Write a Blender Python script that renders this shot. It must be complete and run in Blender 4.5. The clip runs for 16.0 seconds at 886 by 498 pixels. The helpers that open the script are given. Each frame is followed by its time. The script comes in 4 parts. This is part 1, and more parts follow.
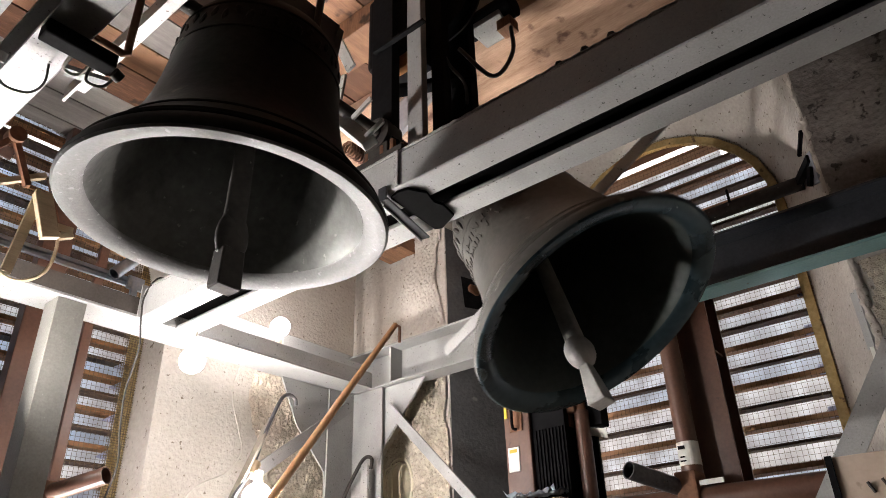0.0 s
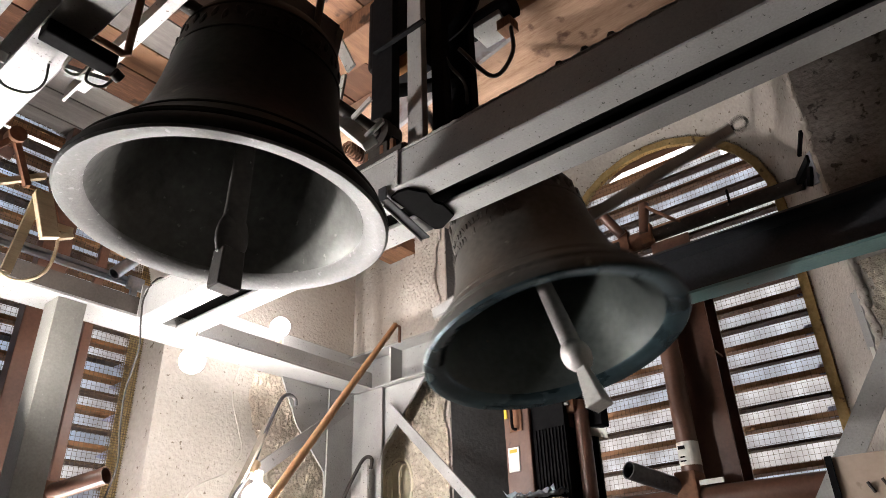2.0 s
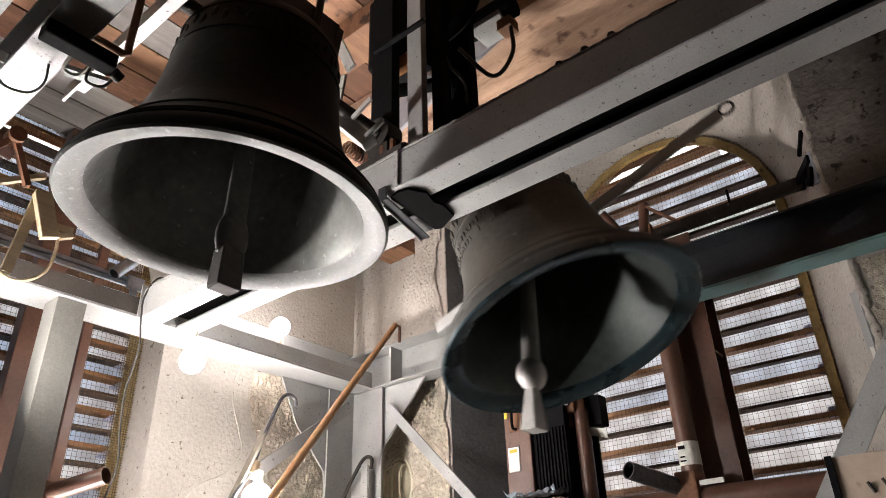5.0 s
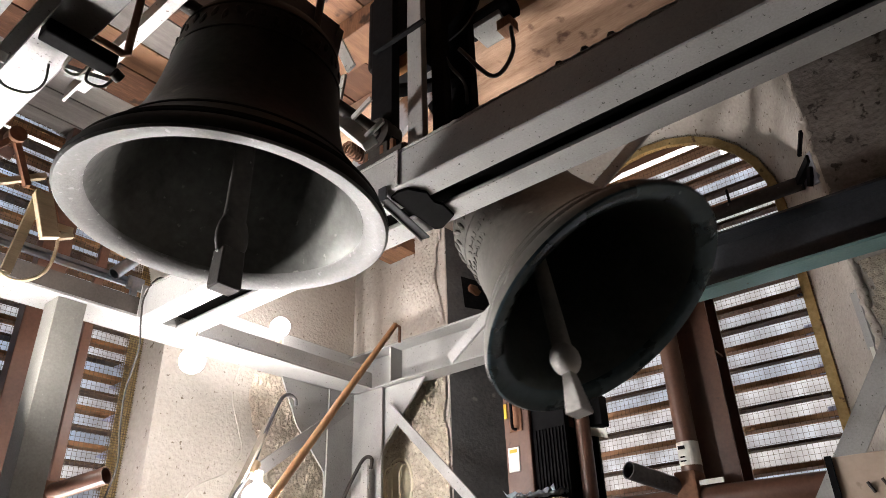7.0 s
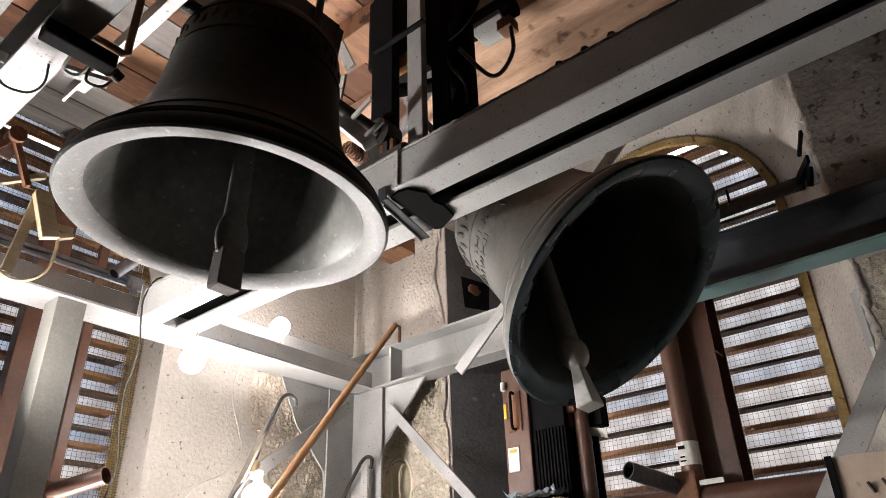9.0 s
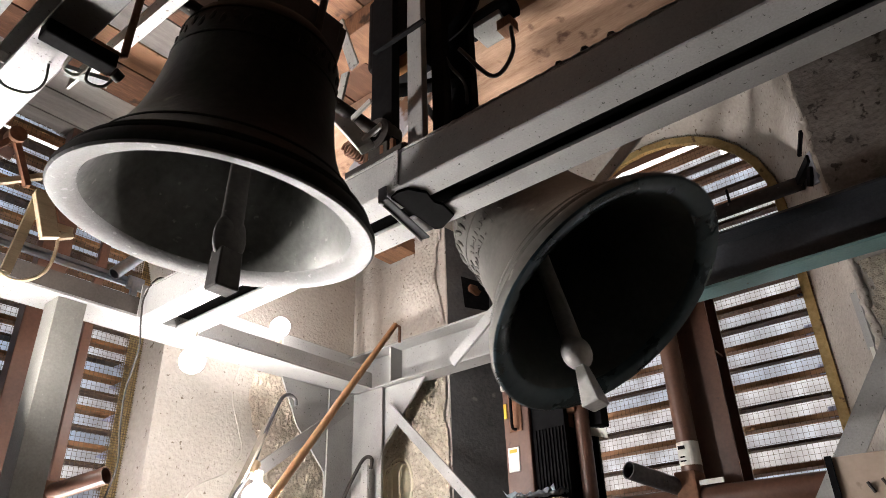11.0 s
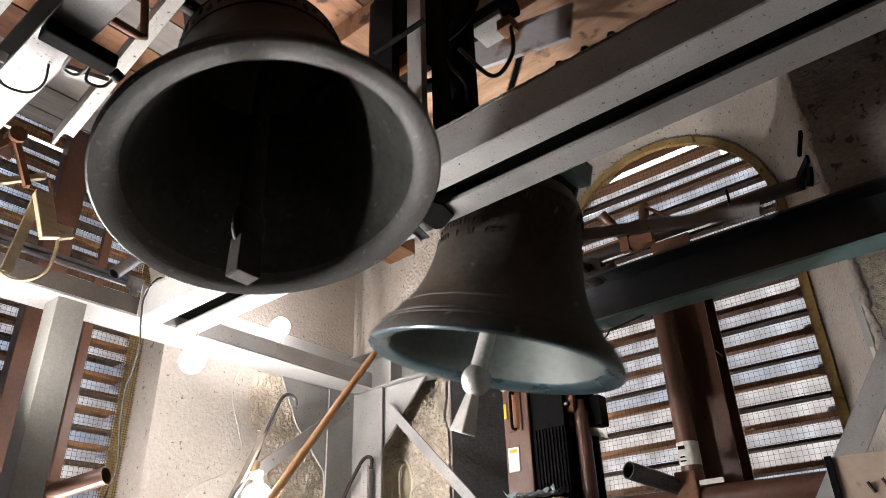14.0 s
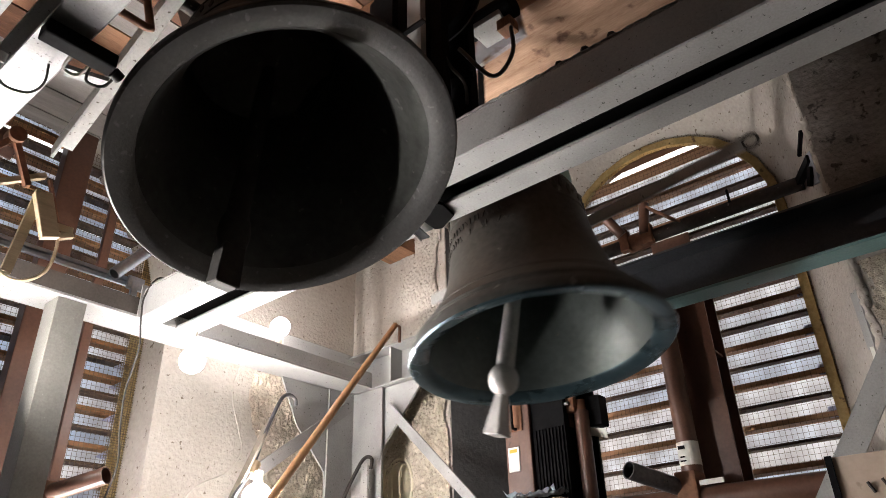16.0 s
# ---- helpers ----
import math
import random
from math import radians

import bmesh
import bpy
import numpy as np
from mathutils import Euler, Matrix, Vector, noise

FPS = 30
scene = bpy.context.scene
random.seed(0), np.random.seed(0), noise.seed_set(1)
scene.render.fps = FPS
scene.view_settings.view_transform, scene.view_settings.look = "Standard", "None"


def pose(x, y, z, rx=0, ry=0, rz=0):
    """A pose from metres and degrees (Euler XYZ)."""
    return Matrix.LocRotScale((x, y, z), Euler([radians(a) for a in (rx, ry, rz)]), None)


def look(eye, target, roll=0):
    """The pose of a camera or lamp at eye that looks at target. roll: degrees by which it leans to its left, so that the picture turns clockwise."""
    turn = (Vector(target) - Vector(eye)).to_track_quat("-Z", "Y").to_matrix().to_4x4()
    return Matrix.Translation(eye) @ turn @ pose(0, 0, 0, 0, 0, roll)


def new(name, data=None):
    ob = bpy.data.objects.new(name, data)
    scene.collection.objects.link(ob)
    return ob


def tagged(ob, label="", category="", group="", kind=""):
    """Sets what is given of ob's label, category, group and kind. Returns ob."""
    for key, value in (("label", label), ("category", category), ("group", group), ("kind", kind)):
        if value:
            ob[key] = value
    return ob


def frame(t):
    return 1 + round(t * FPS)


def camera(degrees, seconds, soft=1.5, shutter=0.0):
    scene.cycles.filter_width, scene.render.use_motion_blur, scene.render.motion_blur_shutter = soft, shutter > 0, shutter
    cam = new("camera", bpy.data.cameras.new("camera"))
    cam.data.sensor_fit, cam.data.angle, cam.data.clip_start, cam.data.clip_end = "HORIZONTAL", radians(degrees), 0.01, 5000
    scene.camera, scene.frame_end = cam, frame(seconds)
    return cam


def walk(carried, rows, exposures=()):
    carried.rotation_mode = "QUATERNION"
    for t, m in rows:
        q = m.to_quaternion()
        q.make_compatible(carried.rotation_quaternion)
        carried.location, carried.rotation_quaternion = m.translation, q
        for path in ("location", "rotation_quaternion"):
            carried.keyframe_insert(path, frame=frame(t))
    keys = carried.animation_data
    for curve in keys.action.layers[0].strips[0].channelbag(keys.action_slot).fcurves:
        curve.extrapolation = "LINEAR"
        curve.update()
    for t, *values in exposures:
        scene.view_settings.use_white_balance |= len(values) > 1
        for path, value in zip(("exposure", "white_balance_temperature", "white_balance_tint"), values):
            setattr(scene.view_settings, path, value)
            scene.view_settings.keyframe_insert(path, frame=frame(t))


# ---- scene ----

# Belfry with two swinging bells. +Y runs along the bell beams, +X along the axles.
CAM = Matrix(((0.63708, -0.34956, -0.68698, 0.0), (-0.77026, -0.32209, -0.55042, 0.0),
              (-0.02887, 0.87981, -0.47445, 1.5), (0, 0, 0, 1)))
cam = camera(64.13, 16.0, 0.6, 0.4)
walk(cam, [(0.0, CAM), (16.0, CAM)])

# ---------------------------------------------------------------- light
world = bpy.data.worlds.new("sky")
scene.world = world
world.use_nodes = True
wn = world.node_tree
sky = wn.nodes.new("ShaderNodeTexSky")
sky.sky_type, sky.sun_disc = "NISHITA", False
sky.sun_elevation, sky.sun_rotation = radians(40), radians(48)
sky.dust_density = 3.0
haze = wn.nodes.new("ShaderNodeHueSaturation")
haze.inputs["Saturation"].default_value = 0.16
wn.links.new(sky.outputs[0], haze.inputs["Color"])
wn.links.new(haze.outputs[0], wn.nodes["Background"].inputs[0])
wn.nodes["Background"].inputs[1].default_value = 0.3
sun_data = bpy.data.lights.new("sun", "SUN")
sun_data.energy, sun_data.angle, sun_data.color = 2.4, radians(10), (1, 0.97, 0.94)
sun = new("sun", sun_data)
sun.matrix_world = look((14, 12.6, 17), (0, 0, 1))
scene.view_settings.exposure = 0.0

# ---------------------------------------------------------------- materials
def material(name, low, high, scale=6.0, rough=0.7, metal=0.0, bump=0.15, fine=60.0, stain=None, stain_at=0.62, by_piece=0.0, stretch=(1, 1, 1), island=False, stain_scale=0.0):
    """Two-scale noise colour, optional stains of a third colour, fine relief."""
    m = bpy.data.materials.new(name)
    m.use_nodes = True
    t, n = m.node_tree, m.node_tree.nodes
    bsdf = n["Principled BSDF"]
    co = n.new("ShaderNodeTexCoord")
    mp = n.new("ShaderNodeMapping")
    mp.inputs["Scale"].default_value = stretch
    t.links.new(co.outputs["Object"], mp.inputs[0])
    big = n.new("ShaderNodeTexNoise")
    big.inputs["Scale"].default_value, big.inputs["Detail"].default_value = scale, 6
    small = n.new("ShaderNodeTexNoise")
    small.inputs["Scale"].default_value, small.inputs["Detail"].default_value = fine, 4
    for k in (big, small):
        t.links.new(mp.outputs[0], k.inputs["Vector"])
    mixf = n.new("ShaderNodeMix")
    mixf.inputs[0].default_value = 0.4
    t.links.new(big.outputs[0], mixf.inputs[2])
    t.links.new(small.outputs[0], mixf.inputs[3])
    fac = mixf.outputs[0]
    if by_piece:
        info = n.new("ShaderNodeNewGeometry" if island else "ShaderNodeObjectInfo")
        add = n.new("ShaderNodeMath")
        add.operation = "MULTIPLY_ADD"
        add.inputs[1].default_value = by_piece
        t.links.new(info.outputs["Random Per Island" if island else "Random"], add.inputs[0])
        t.links.new(fac, add.inputs[2])
        off = n.new("ShaderNodeMath")
        off.operation = "SUBTRACT"
        off.inputs[1].default_value = by_piece / 2
        t.links.new(add.outputs[0], off.inputs[0])
        fac = off.outputs[0]
    ramp = n.new("ShaderNodeValToRGB")
    ramp.color_ramp.elements[0].position, ramp.color_ramp.elements[1].position = 0.32, 0.68
    ramp.color_ramp.elements[0].color, ramp.color_ramp.elements[1].color = (*low, 1), (*high, 1)
    t.links.new(fac, ramp.inputs[0])
    colour = ramp.outputs[0]
    if stain:
        sn = n.new("ShaderNodeTexNoise")
        sn.inputs["Scale"].default_value, sn.inputs["Detail"].default_value = stain_scale or scale * 2.7, 8
        t.links.new(co.outputs["Object"], sn.inputs["Vector"])
        sr = n.new("ShaderNodeValToRGB")
        sr.color_ramp.elements[0].position, sr.color_ramp.elements[1].position = stain_at, stain_at + 0.06
        t.links.new(sn.outputs[0], sr.inputs[0])
        mc = n.new("ShaderNodeMix")
        mc.data_type = "RGBA"
        t.links.new(sr.outputs[0], mc.inputs[0])
        t.links.new(colour, mc.inputs[6])
        mc.inputs[7].default_value = (*stain, 1)
        colour = mc.outputs[2]
    t.links.new(colour, bsdf.inputs["Base Color"])
    rr = n.new("ShaderNodeMapRange")
    rr.inputs[3].default_value, rr.inputs[4].default_value = max(0.05, rough - 0.15), min(1, rough + 0.12)
    t.links.new(big.outputs[0], rr.inputs[0])
    t.links.new(rr.outputs[0], bsdf.inputs["Roughness"])
    bsdf.inputs["Metallic"].default_value = metal
    if bump:
        bp = n.new("ShaderNodeBump")
        bp.inputs["Strength"].default_value, bp.inputs["Distance"].default_value = bump, 0.014
        t.links.new(mixf.outputs[0], bp.inputs["Height"])
        t.links.new(bp.outputs[0], bsdf.inputs["Normal"])
    return m


def glow(name, colour, strength):
    m = bpy.data.materials.new(name)
    m.use_nodes = True
    b = m.node_tree.nodes["Principled BSDF"]
    b.inputs["Base Color"].default_value = (0.8, 0.8, 0.8, 1)
    b.inputs["Emission Color"].default_value, b.inputs["Emission Strength"].default_value = (*colour, 1), strength
    return m


def translucent(name, low, high, scale):
    """Milky sheet that lets daylight through, with dirt and a tint of its own per piece."""
    m = bpy.data.materials.new(name)
    m.use_nodes = True
    t, n = m.node_tree, m.node_tree.nodes
    co, dirt, piece = n.new("ShaderNodeTexCoord"), n.new("ShaderNodeTexNoise"), n.new("ShaderNodeObjectInfo")
    dirt.inputs["Scale"].default_value, dirt.inputs["Detail"].default_value = scale, 7
    t.links.new(co.outputs["Object"], dirt.inputs["Vector"])
    ramp = n.new("ShaderNodeValToRGB")
    ramp.color_ramp.elements[0].position, ramp.color_ramp.elements[1].position = 0.34, 0.62
    ramp.color_ramp.elements[0].color, ramp.color_ramp.elements[1].color = (*low, 1), (*high, 1)
    t.links.new(dirt.outputs[0], ramp.inputs[0])
    tint = n.new("ShaderNodeValToRGB")
    tint.color_ramp.elements[0].color, tint.color_ramp.elements[1].color = (0.74, 0.80, 0.90, 1), (1.0, 0.97, 0.96, 1)
    t.links.new(piece.outputs["Random"], tint.inputs[0])
    mul = n.new("ShaderNodeMix")
    mul.data_type, mul.blend_type = "RGBA", "MULTIPLY"
    mul.inputs[0].default_value = 1.0
    t.links.new(ramp.outputs[0], mul.inputs[6])
    t.links.new(tint.outputs[0], mul.inputs[7])
    through_light, face, both = n.new("ShaderNodeBsdfTranslucent"), n.new("ShaderNodeBsdfDiffuse"), n.new("ShaderNodeMixShader")
    both.inputs[0].default_value = 0.25
    t.links.new(mul.outputs[2], through_light.inputs[0])
    t.links.new(mul.outputs[2], face.inputs[0])
    t.links.new(through_light.outputs[0], both.inputs[1])
    t.links.new(face.outputs[0], both.inputs[2])
    t.links.new(both.outputs[0], n["Material Output"].inputs[0])
    return m


WEATHERSTRIP = translucent("milky_weather_strip", (0.60, 0.58, 0.57), (0.93, 0.94, 0.95), 7)
PAINT = material("grey_steel_paint", (0.27, 0.268, 0.26), (0.40, 0.398, 0.39), 5, 0.5, 0, 0.1, 150, (0.055, 0.05, 0.045), 0.655, 0, (1, 1, 1), False, 95)
DARKPAINT = material("dark_steel_paint", (0.022, 0.023, 0.026), (0.05, 0.052, 0.058), 7, 0.45, 0.2, 0.08, 90)
SLATE = material("dark_slate_steel", (0.035, 0.038, 0.045), (0.075, 0.08, 0.09), 5, 0.4, 0.1, 0.15, 90)
TEAL = material("teal_steel_paint", (0.16, 0.30, 0.30), (0.25, 0.40, 0.40), 6, 0.5, 0, 0.08, 90, (0.12, 0.10, 0.08), 0.68)
PLASTER = material("lime_plaster", (0.42, 0.375, 0.33), (0.62, 0.58, 0.53), 2.2, 0.95, 0, 1.0, 50, (0.20, 0.165, 0.13), 0.632, 0, (1, 1, 1), False, 42)
PLASTERDARK = material("dark_unseen_plaster", (0.06, 0.055, 0.05), (0.12, 0.11, 0.10), 2.5, 0.95, 0, 0.6, 45, (0.09, 0.08, 0.07), 0.66)
DARKERPLASTER = material("darker_mottled_plaster", (0.17, 0.15, 0.137), (0.38, 0.345, 0.32), 5, 0.95, 0, 0.9, 60, (0.08, 0.07, 0.063), 0.60, 0, (1, 1, 1), False, 22)
ROUGHCAST = material("rough_stone_render", (0.44, 0.38, 0.30), (0.74, 0.66, 0.55), 22, 0.97, 0, 1.0, 140, (0.22, 0.18, 0.13), 0.63, 0, (1, 1, 1), False, 75)
BRONZE = material("dark_patinated_bronze", (0.006, 0.006, 0.0055), (0.018, 0.017, 0.015), 5, 0.55, 0.3, 0.15, 40, (0.045, 0.04, 0.033), 0.70)
BRONZE_R = material("grey_patinated_bronze", (0.034, 0.033, 0.029), (0.088, 0.084, 0.076), 5, 0.55, 0.3, 0.2, 40, (0.26, 0.26, 0.235), 0.68)
BRONZE_LIP = material("green_black_bronze", (0.022, 0.042, 0.052), (0.055, 0.088, 0.102), 6, 0.3, 0.55, 0.1, 40)
LIP = material("dusty_bronze_lip", (0.14, 0.138, 0.135), (0.215, 0.212, 0.208), 6, 0.62, 0.15, 0.22, 110, (0.29, 0.286, 0.28), 0.63, 0, (1, 1, 1), False, 45)
IRON = material("forged_iron", (0.022, 0.019, 0.018), (0.06, 0.052, 0.046), 14, 0.7, 0.3, 0.25, 60, (0.30, 0.28, 0.25), 0.68, 0, (1, 1, 1), False, 38)
BAREIRON = material("bright_worn_iron", (0.36, 0.35, 0.335), (0.56, 0.545, 0.52), 14, 0.45, 0.3, 0.25, 60, (0.20, 0.18, 0.16), 0.68)
WOOD = material("old_pine_boards", (0.11, 0.047, 0.024), (0.32, 0.165, 0.09), 3, 0.75, 0, 0.35, 28, (0.05, 0.026, 0.016), 0.62, 0.4, (1, 9, 1), True)
GREYWOOD = material("weathered_grey_board", (0.18, 0.16, 0.15), (0.31, 0.285, 0.265), 3, 0.8, 0, 0.25, 40, (0.10, 0.08, 0.07), 0.68, 0.2, (1, 9, 1), True)
PEACHWOOD = material("planed_pine", (0.24, 0.13, 0.075), (0.52, 0.345, 0.235), 2.5, 0.7, 0, 0.35, 28, (0.13, 0.065, 0.04), 0.62, 0.2, (9, 1, 1))
FLOORWOOD = material("dark_floor_boards", (0.035, 0.026, 0.02), (0.075, 0.055, 0.042), 3, 0.8, 0, 0.2, 40, None, 0.6, 0, (1, 9, 1))
SLATWOOD = material("stained_louvre_wood", (0.22, 0.105, 0.055), (0.46, 0.25, 0.13), 4, 0.7, 0, 0.2, 50, None, 0.6, 0.5, (9, 1, 1))
DARKSLAT = material("dark_louvre_wood", (0.05, 0.028, 0.018), (0.12, 0.065, 0.04), 4, 0.7, 0, 0.2, 50, None, 0.6, 0.4, (9, 1, 1))
PALESLAT = material("stained_pine_louvre", (0.22, 0.095, 0.038), (0.42, 0.21, 0.09), 4, 0.75, 0, 0.2, 50, None, 0.6, 0.3, (1, 9, 1))
BROWN = material("brown_painted_steel", (0.085, 0.04, 0.028), (0.15, 0.075, 0.05), 5, 0.4, 0.0, 0.06, 70, (0.05, 0.03, 0.025), 0.66)
STEEL = material("galvanised_steel", (0.30, 0.35, 0.42), (0.48, 0.54, 0.62), 12, 0.4, 0.4, 0.05, 80)
ORANGEWOOD = material("orange_stained_timber", (0.34, 0.13, 0.035), (0.52, 0.23, 0.075), 5, 0.7, 0, 0.2, 50)
POLEWOOD = material("ash_pole_wood", (0.36, 0.19, 0.09), (0.55, 0.33, 0.17), 5, 0.55, 0, 0.1, 60, None, 0.6, 0, (6, 6, 1))
MESHWIRE = material("rusty_wire", (0.10, 0.07, 0.04), (0.20, 0.14, 0.07), 30, 0.7, 0.3, 0)
MESHBAND = material("ochre_frame_band", (0.30, 0.20, 0.07), (0.58, 0.42, 0.19), 8, 0.85, 0, 0.6, 60, (0.16, 0.10, 0.05), 0.63)
DUST = material("pale_dust_crust", (0.26, 0.255, 0.245), (0.50, 0.49, 0.475), 60, 0.95, 0, 0.8, 160, (0.12, 0.11, 0.10), 0.64)
REVEALSHADE = material("shaded_reveal_plaster", (0.055, 0.056, 0.058), (0.12, 0.12, 0.122), 4, 0.95, 0, 0.6, 60, (0.17, 0.165, 0.16), 0.68)
DARKSTEEL = material("dark_worn_steel", (0.05, 0.05, 0.055), (0.13, 0.13, 0.14), 14, 0.35, 0.6, 0.1, 80, (0.20, 0.13, 0.09), 0.68)
WEBDARK = material("brown_black_steel", (0.05, 0.042, 0.037), (0.10, 0.085, 0.075), 5, 0.6, 0, 0.2, 100, (0.28, 0.27, 0.25), 0.72, 0, (1, 1, 1), False, 50)
STAINEDBOARD = material("stained_grey_board", (0.30, 0.29, 0.31), (0.42, 0.41, 0.43), 4, 0.8, 0, 0.15, 50, (0.17, 0.09, 0.05), 0.60, 0, (1, 1, 1), False, 5)
POSTPAINT = material("olive_grey_steel_paint", (0.17, 0.165, 0.15), (0.27, 0.262, 0.242), 5, 0.5, 0, 0.2, 120, (0.34, 0.33, 0.31), 0.70, 0, (1, 1, 1), False, 60)
PALESTEEL = material("chipped_white_steel_paint", (0.45, 0.44, 0.42), (0.66, 0.65, 0.62), 9, 0.5, 0, 0.2, 120, (0.10, 0.08, 0.06), 0.64, 0, (1, 1, 1), False, 70)
PITCH = material("pitch_black", (0.0015, 0.0015, 0.0015), (0.004, 0.004, 0.004), 20, 0.9, 0, 0.1)
BLACK = material("black_plastic", (0.004, 0.004, 0.0045), (0.011, 0.011, 0.012), 20, 0.75, 0, 0.05)
CABLE = material("pale_cable", (0.5, 0.47, 0.42), (0.66, 0.62, 0.56), 20, 0.6, 0, 0)
DARKCABLE = material("dark_cable", (0.03, 0.028, 0.025), (0.07, 0.06, 0.055), 20, 0.6, 0, 0)
GREYSTICK = material("grey_weathered_stick", (0.20, 0.17, 0.14), (0.32, 0.28, 0.23), 8, 0.8, 0, 0.2)
IVORY = material("ivory_plastic", (0.68, 0.62, 0.48), (0.80, 0.74, 0.58), 12, 0.5, 0, 0.05)
PAPER = material("paper_label", (0.66, 0.65, 0.60), (0.80, 0.79, 0.75), 12, 0.8, 0, 0.05)
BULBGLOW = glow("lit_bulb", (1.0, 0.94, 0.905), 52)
SMALLBULB = glow("lit_small_bulb", (1.0, 0.94, 0.905), 105)
FLOODGLOW = glow("lit_floodlight", (1.0, 0.94, 0.905), 1500)
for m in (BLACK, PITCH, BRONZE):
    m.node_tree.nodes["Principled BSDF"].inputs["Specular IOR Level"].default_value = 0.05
INNER_L = material("limescaled_bronze", (0.06, 0.061, 0.056), (0.15, 0.152, 0.142), 7, 0.5, 0.35, 0.25, 40, (0.24, 0.235, 0.22), 0.66, 0, (1, 1, 1), False, 30)
INNER_R = material("green_grey_bronze", (0.036, 0.045, 0.043), (0.085, 0.10, 0.094), 6, 0.5, 0.3, 0.12, 40, (0.20, 0.15, 0.10), 0.71)
RUST = material("rusty_iron", (0.13, 0.06, 0.035), (0.27, 0.13, 0.075), 16, 0.8, 0.2, 0.3, 60)
YELLOW = material("yellow_tape", (0.6, 0.42, 0.03), (0.7, 0.5, 0.05), 10, 0.6, 0, 0)
PLYWOOD = material("pale_plywood", (0.46, 0.36, 0.28), (0.58, 0.46, 0.37), 4, 0.75, 0, 0.1, 50, (0.30, 0.22, 0.16), 0.72)
PALEWOOD = material("pale_sawn_wood", (0.30, 0.235, 0.15), (0.46, 0.37, 0.25), 6, 0.75, 0, 0.15, 50, None, 0.6, 0, (1, 1, 8))
FILM = material("bluish_plastic_film", (0.30, 0.32, 0.50), (0.48, 0.50, 0.66), 10, 0.35, 0, 0.05)


# ---------------------------------------------------------------- mesh helpers
def part(name, bm, mat, parent=None, label="", smooth=False):
    bmesh.ops.recalc_face_normals(bm, faces=bm.faces)
    me = bpy.data.meshes.new(name)
    bm.to_mesh(me)
    bm.free()
    me.materials.append(mat)
    if smooth:
        me.polygons.foreach_set("use_smooth", [True] * len(me.polygons))
        me.set_sharp_from_angle(angle=radians(38))
    ob = new(name, me)
    ob.parent = parent
    if label:
        tagged(ob, label)
    return ob


def thing(name, label, category, at=(0, 0, 0), group="", kind=""):
    ob = new(name)
    ob.empty_display_size = 0.1
    ob.location = at
    return tagged(ob, label, category, group, kind)


def box(bm, x0, x1, y0, y1, z0, z1, bevel=0.0):
    vs = [bm.verts.new((x, y, z)) for x in (x0, x1) for y in (y0, y1) for z in (z0, z1)]
    fs = [bm.faces.new([vs[i] for i in q]) for q in ((0, 1, 3, 2), (4, 6, 7, 5), (0, 4, 5, 1), (2, 3, 7, 6), (0, 2, 6, 4), (1, 5, 7, 3))]
    if bevel:
        bmesh.ops.bevel(bm, geom=list({e for f in fs for e in f.edges}), offset=bevel, segments=2, affect="EDGES", profile=0.6)
    return bm


def boxed(*a, **k):
    return box(bmesh.new(), *a, **k)


def bar(a, b, wide, thick, up=(0, 0, 1), bevel=0.0, bm=None):
    """A rectangular bar from a to b; wide lies across, thick along up."""
    a, b = Vector(a), Vector(b)
    d = b - a
    z = d.normalized()
    x = Vector(up).cross(z).normalized()
    y = z.cross(x)
    m = Matrix((x, y, z)).transposed().to_4x4()
    m.translation = a
    own = bmesh.new()
    box(own, -wide / 2, wide / 2, -thick / 2, thick / 2, 0, d.length, bevel)
    own.transform(m)
    if bm is None:
        return own
    tmp = bpy.data.meshes.new("tmp")
    own.to_mesh(tmp)
    own.free()
    bm.from_mesh(tmp)
    bpy.data.meshes.remove(tmp)
    return bm


def tube(points, radius, sides=10, bm=None, cap=True):
    """A round bar or cable along points."""
    bm = bm or bmesh.new()
    pts = [Vector(p) for p in points]
    rings, ref = [], None
    for i, p in enumerate(pts):
        d = (pts[min(i + 1, len(pts) - 1)] - pts[max(i - 1, 0)]).normalized()
        if ref is None:
            ref = d.orthogonal().normalized()
        ref = (ref - d * ref.dot(d)).normalized()
        s = d.cross(ref)
        r = radius[i] if isinstance(radius, (list, tuple)) else radius
        rings.append([bm.verts.new(p + r * (math.cos(u) * ref + math.sin(u) * s)) for u in [2 * math.pi * k / sides for k in range(sides)]])
    for a, b in zip(rings, rings[1:]):
        for k in range(sides):
            bm.faces.new((a[k], a[(k + 1) % sides], b[(k + 1) % sides], b[k]))
    if cap:
        bm.faces.new(rings[0][::-1])
        bm.faces.new(rings[-1])
    return bm


def pipe(a, b, radius, wall=0.004, sides=20):
    """An open-ended hollow pipe."""
    a, b = Vector(a), Vector(b)
    d = (b - a).normalized()
    bm = lathe([(radius, 0), (radius, (b - a).length), (radius - wall, (b - a).length), (radius - wall, 0), (radius, 0)], sides)
    m = d.to_track_quat("Z", "Y").to_matrix().to_4x4()
    m.translation = a
    bm.transform(m)
    return bm


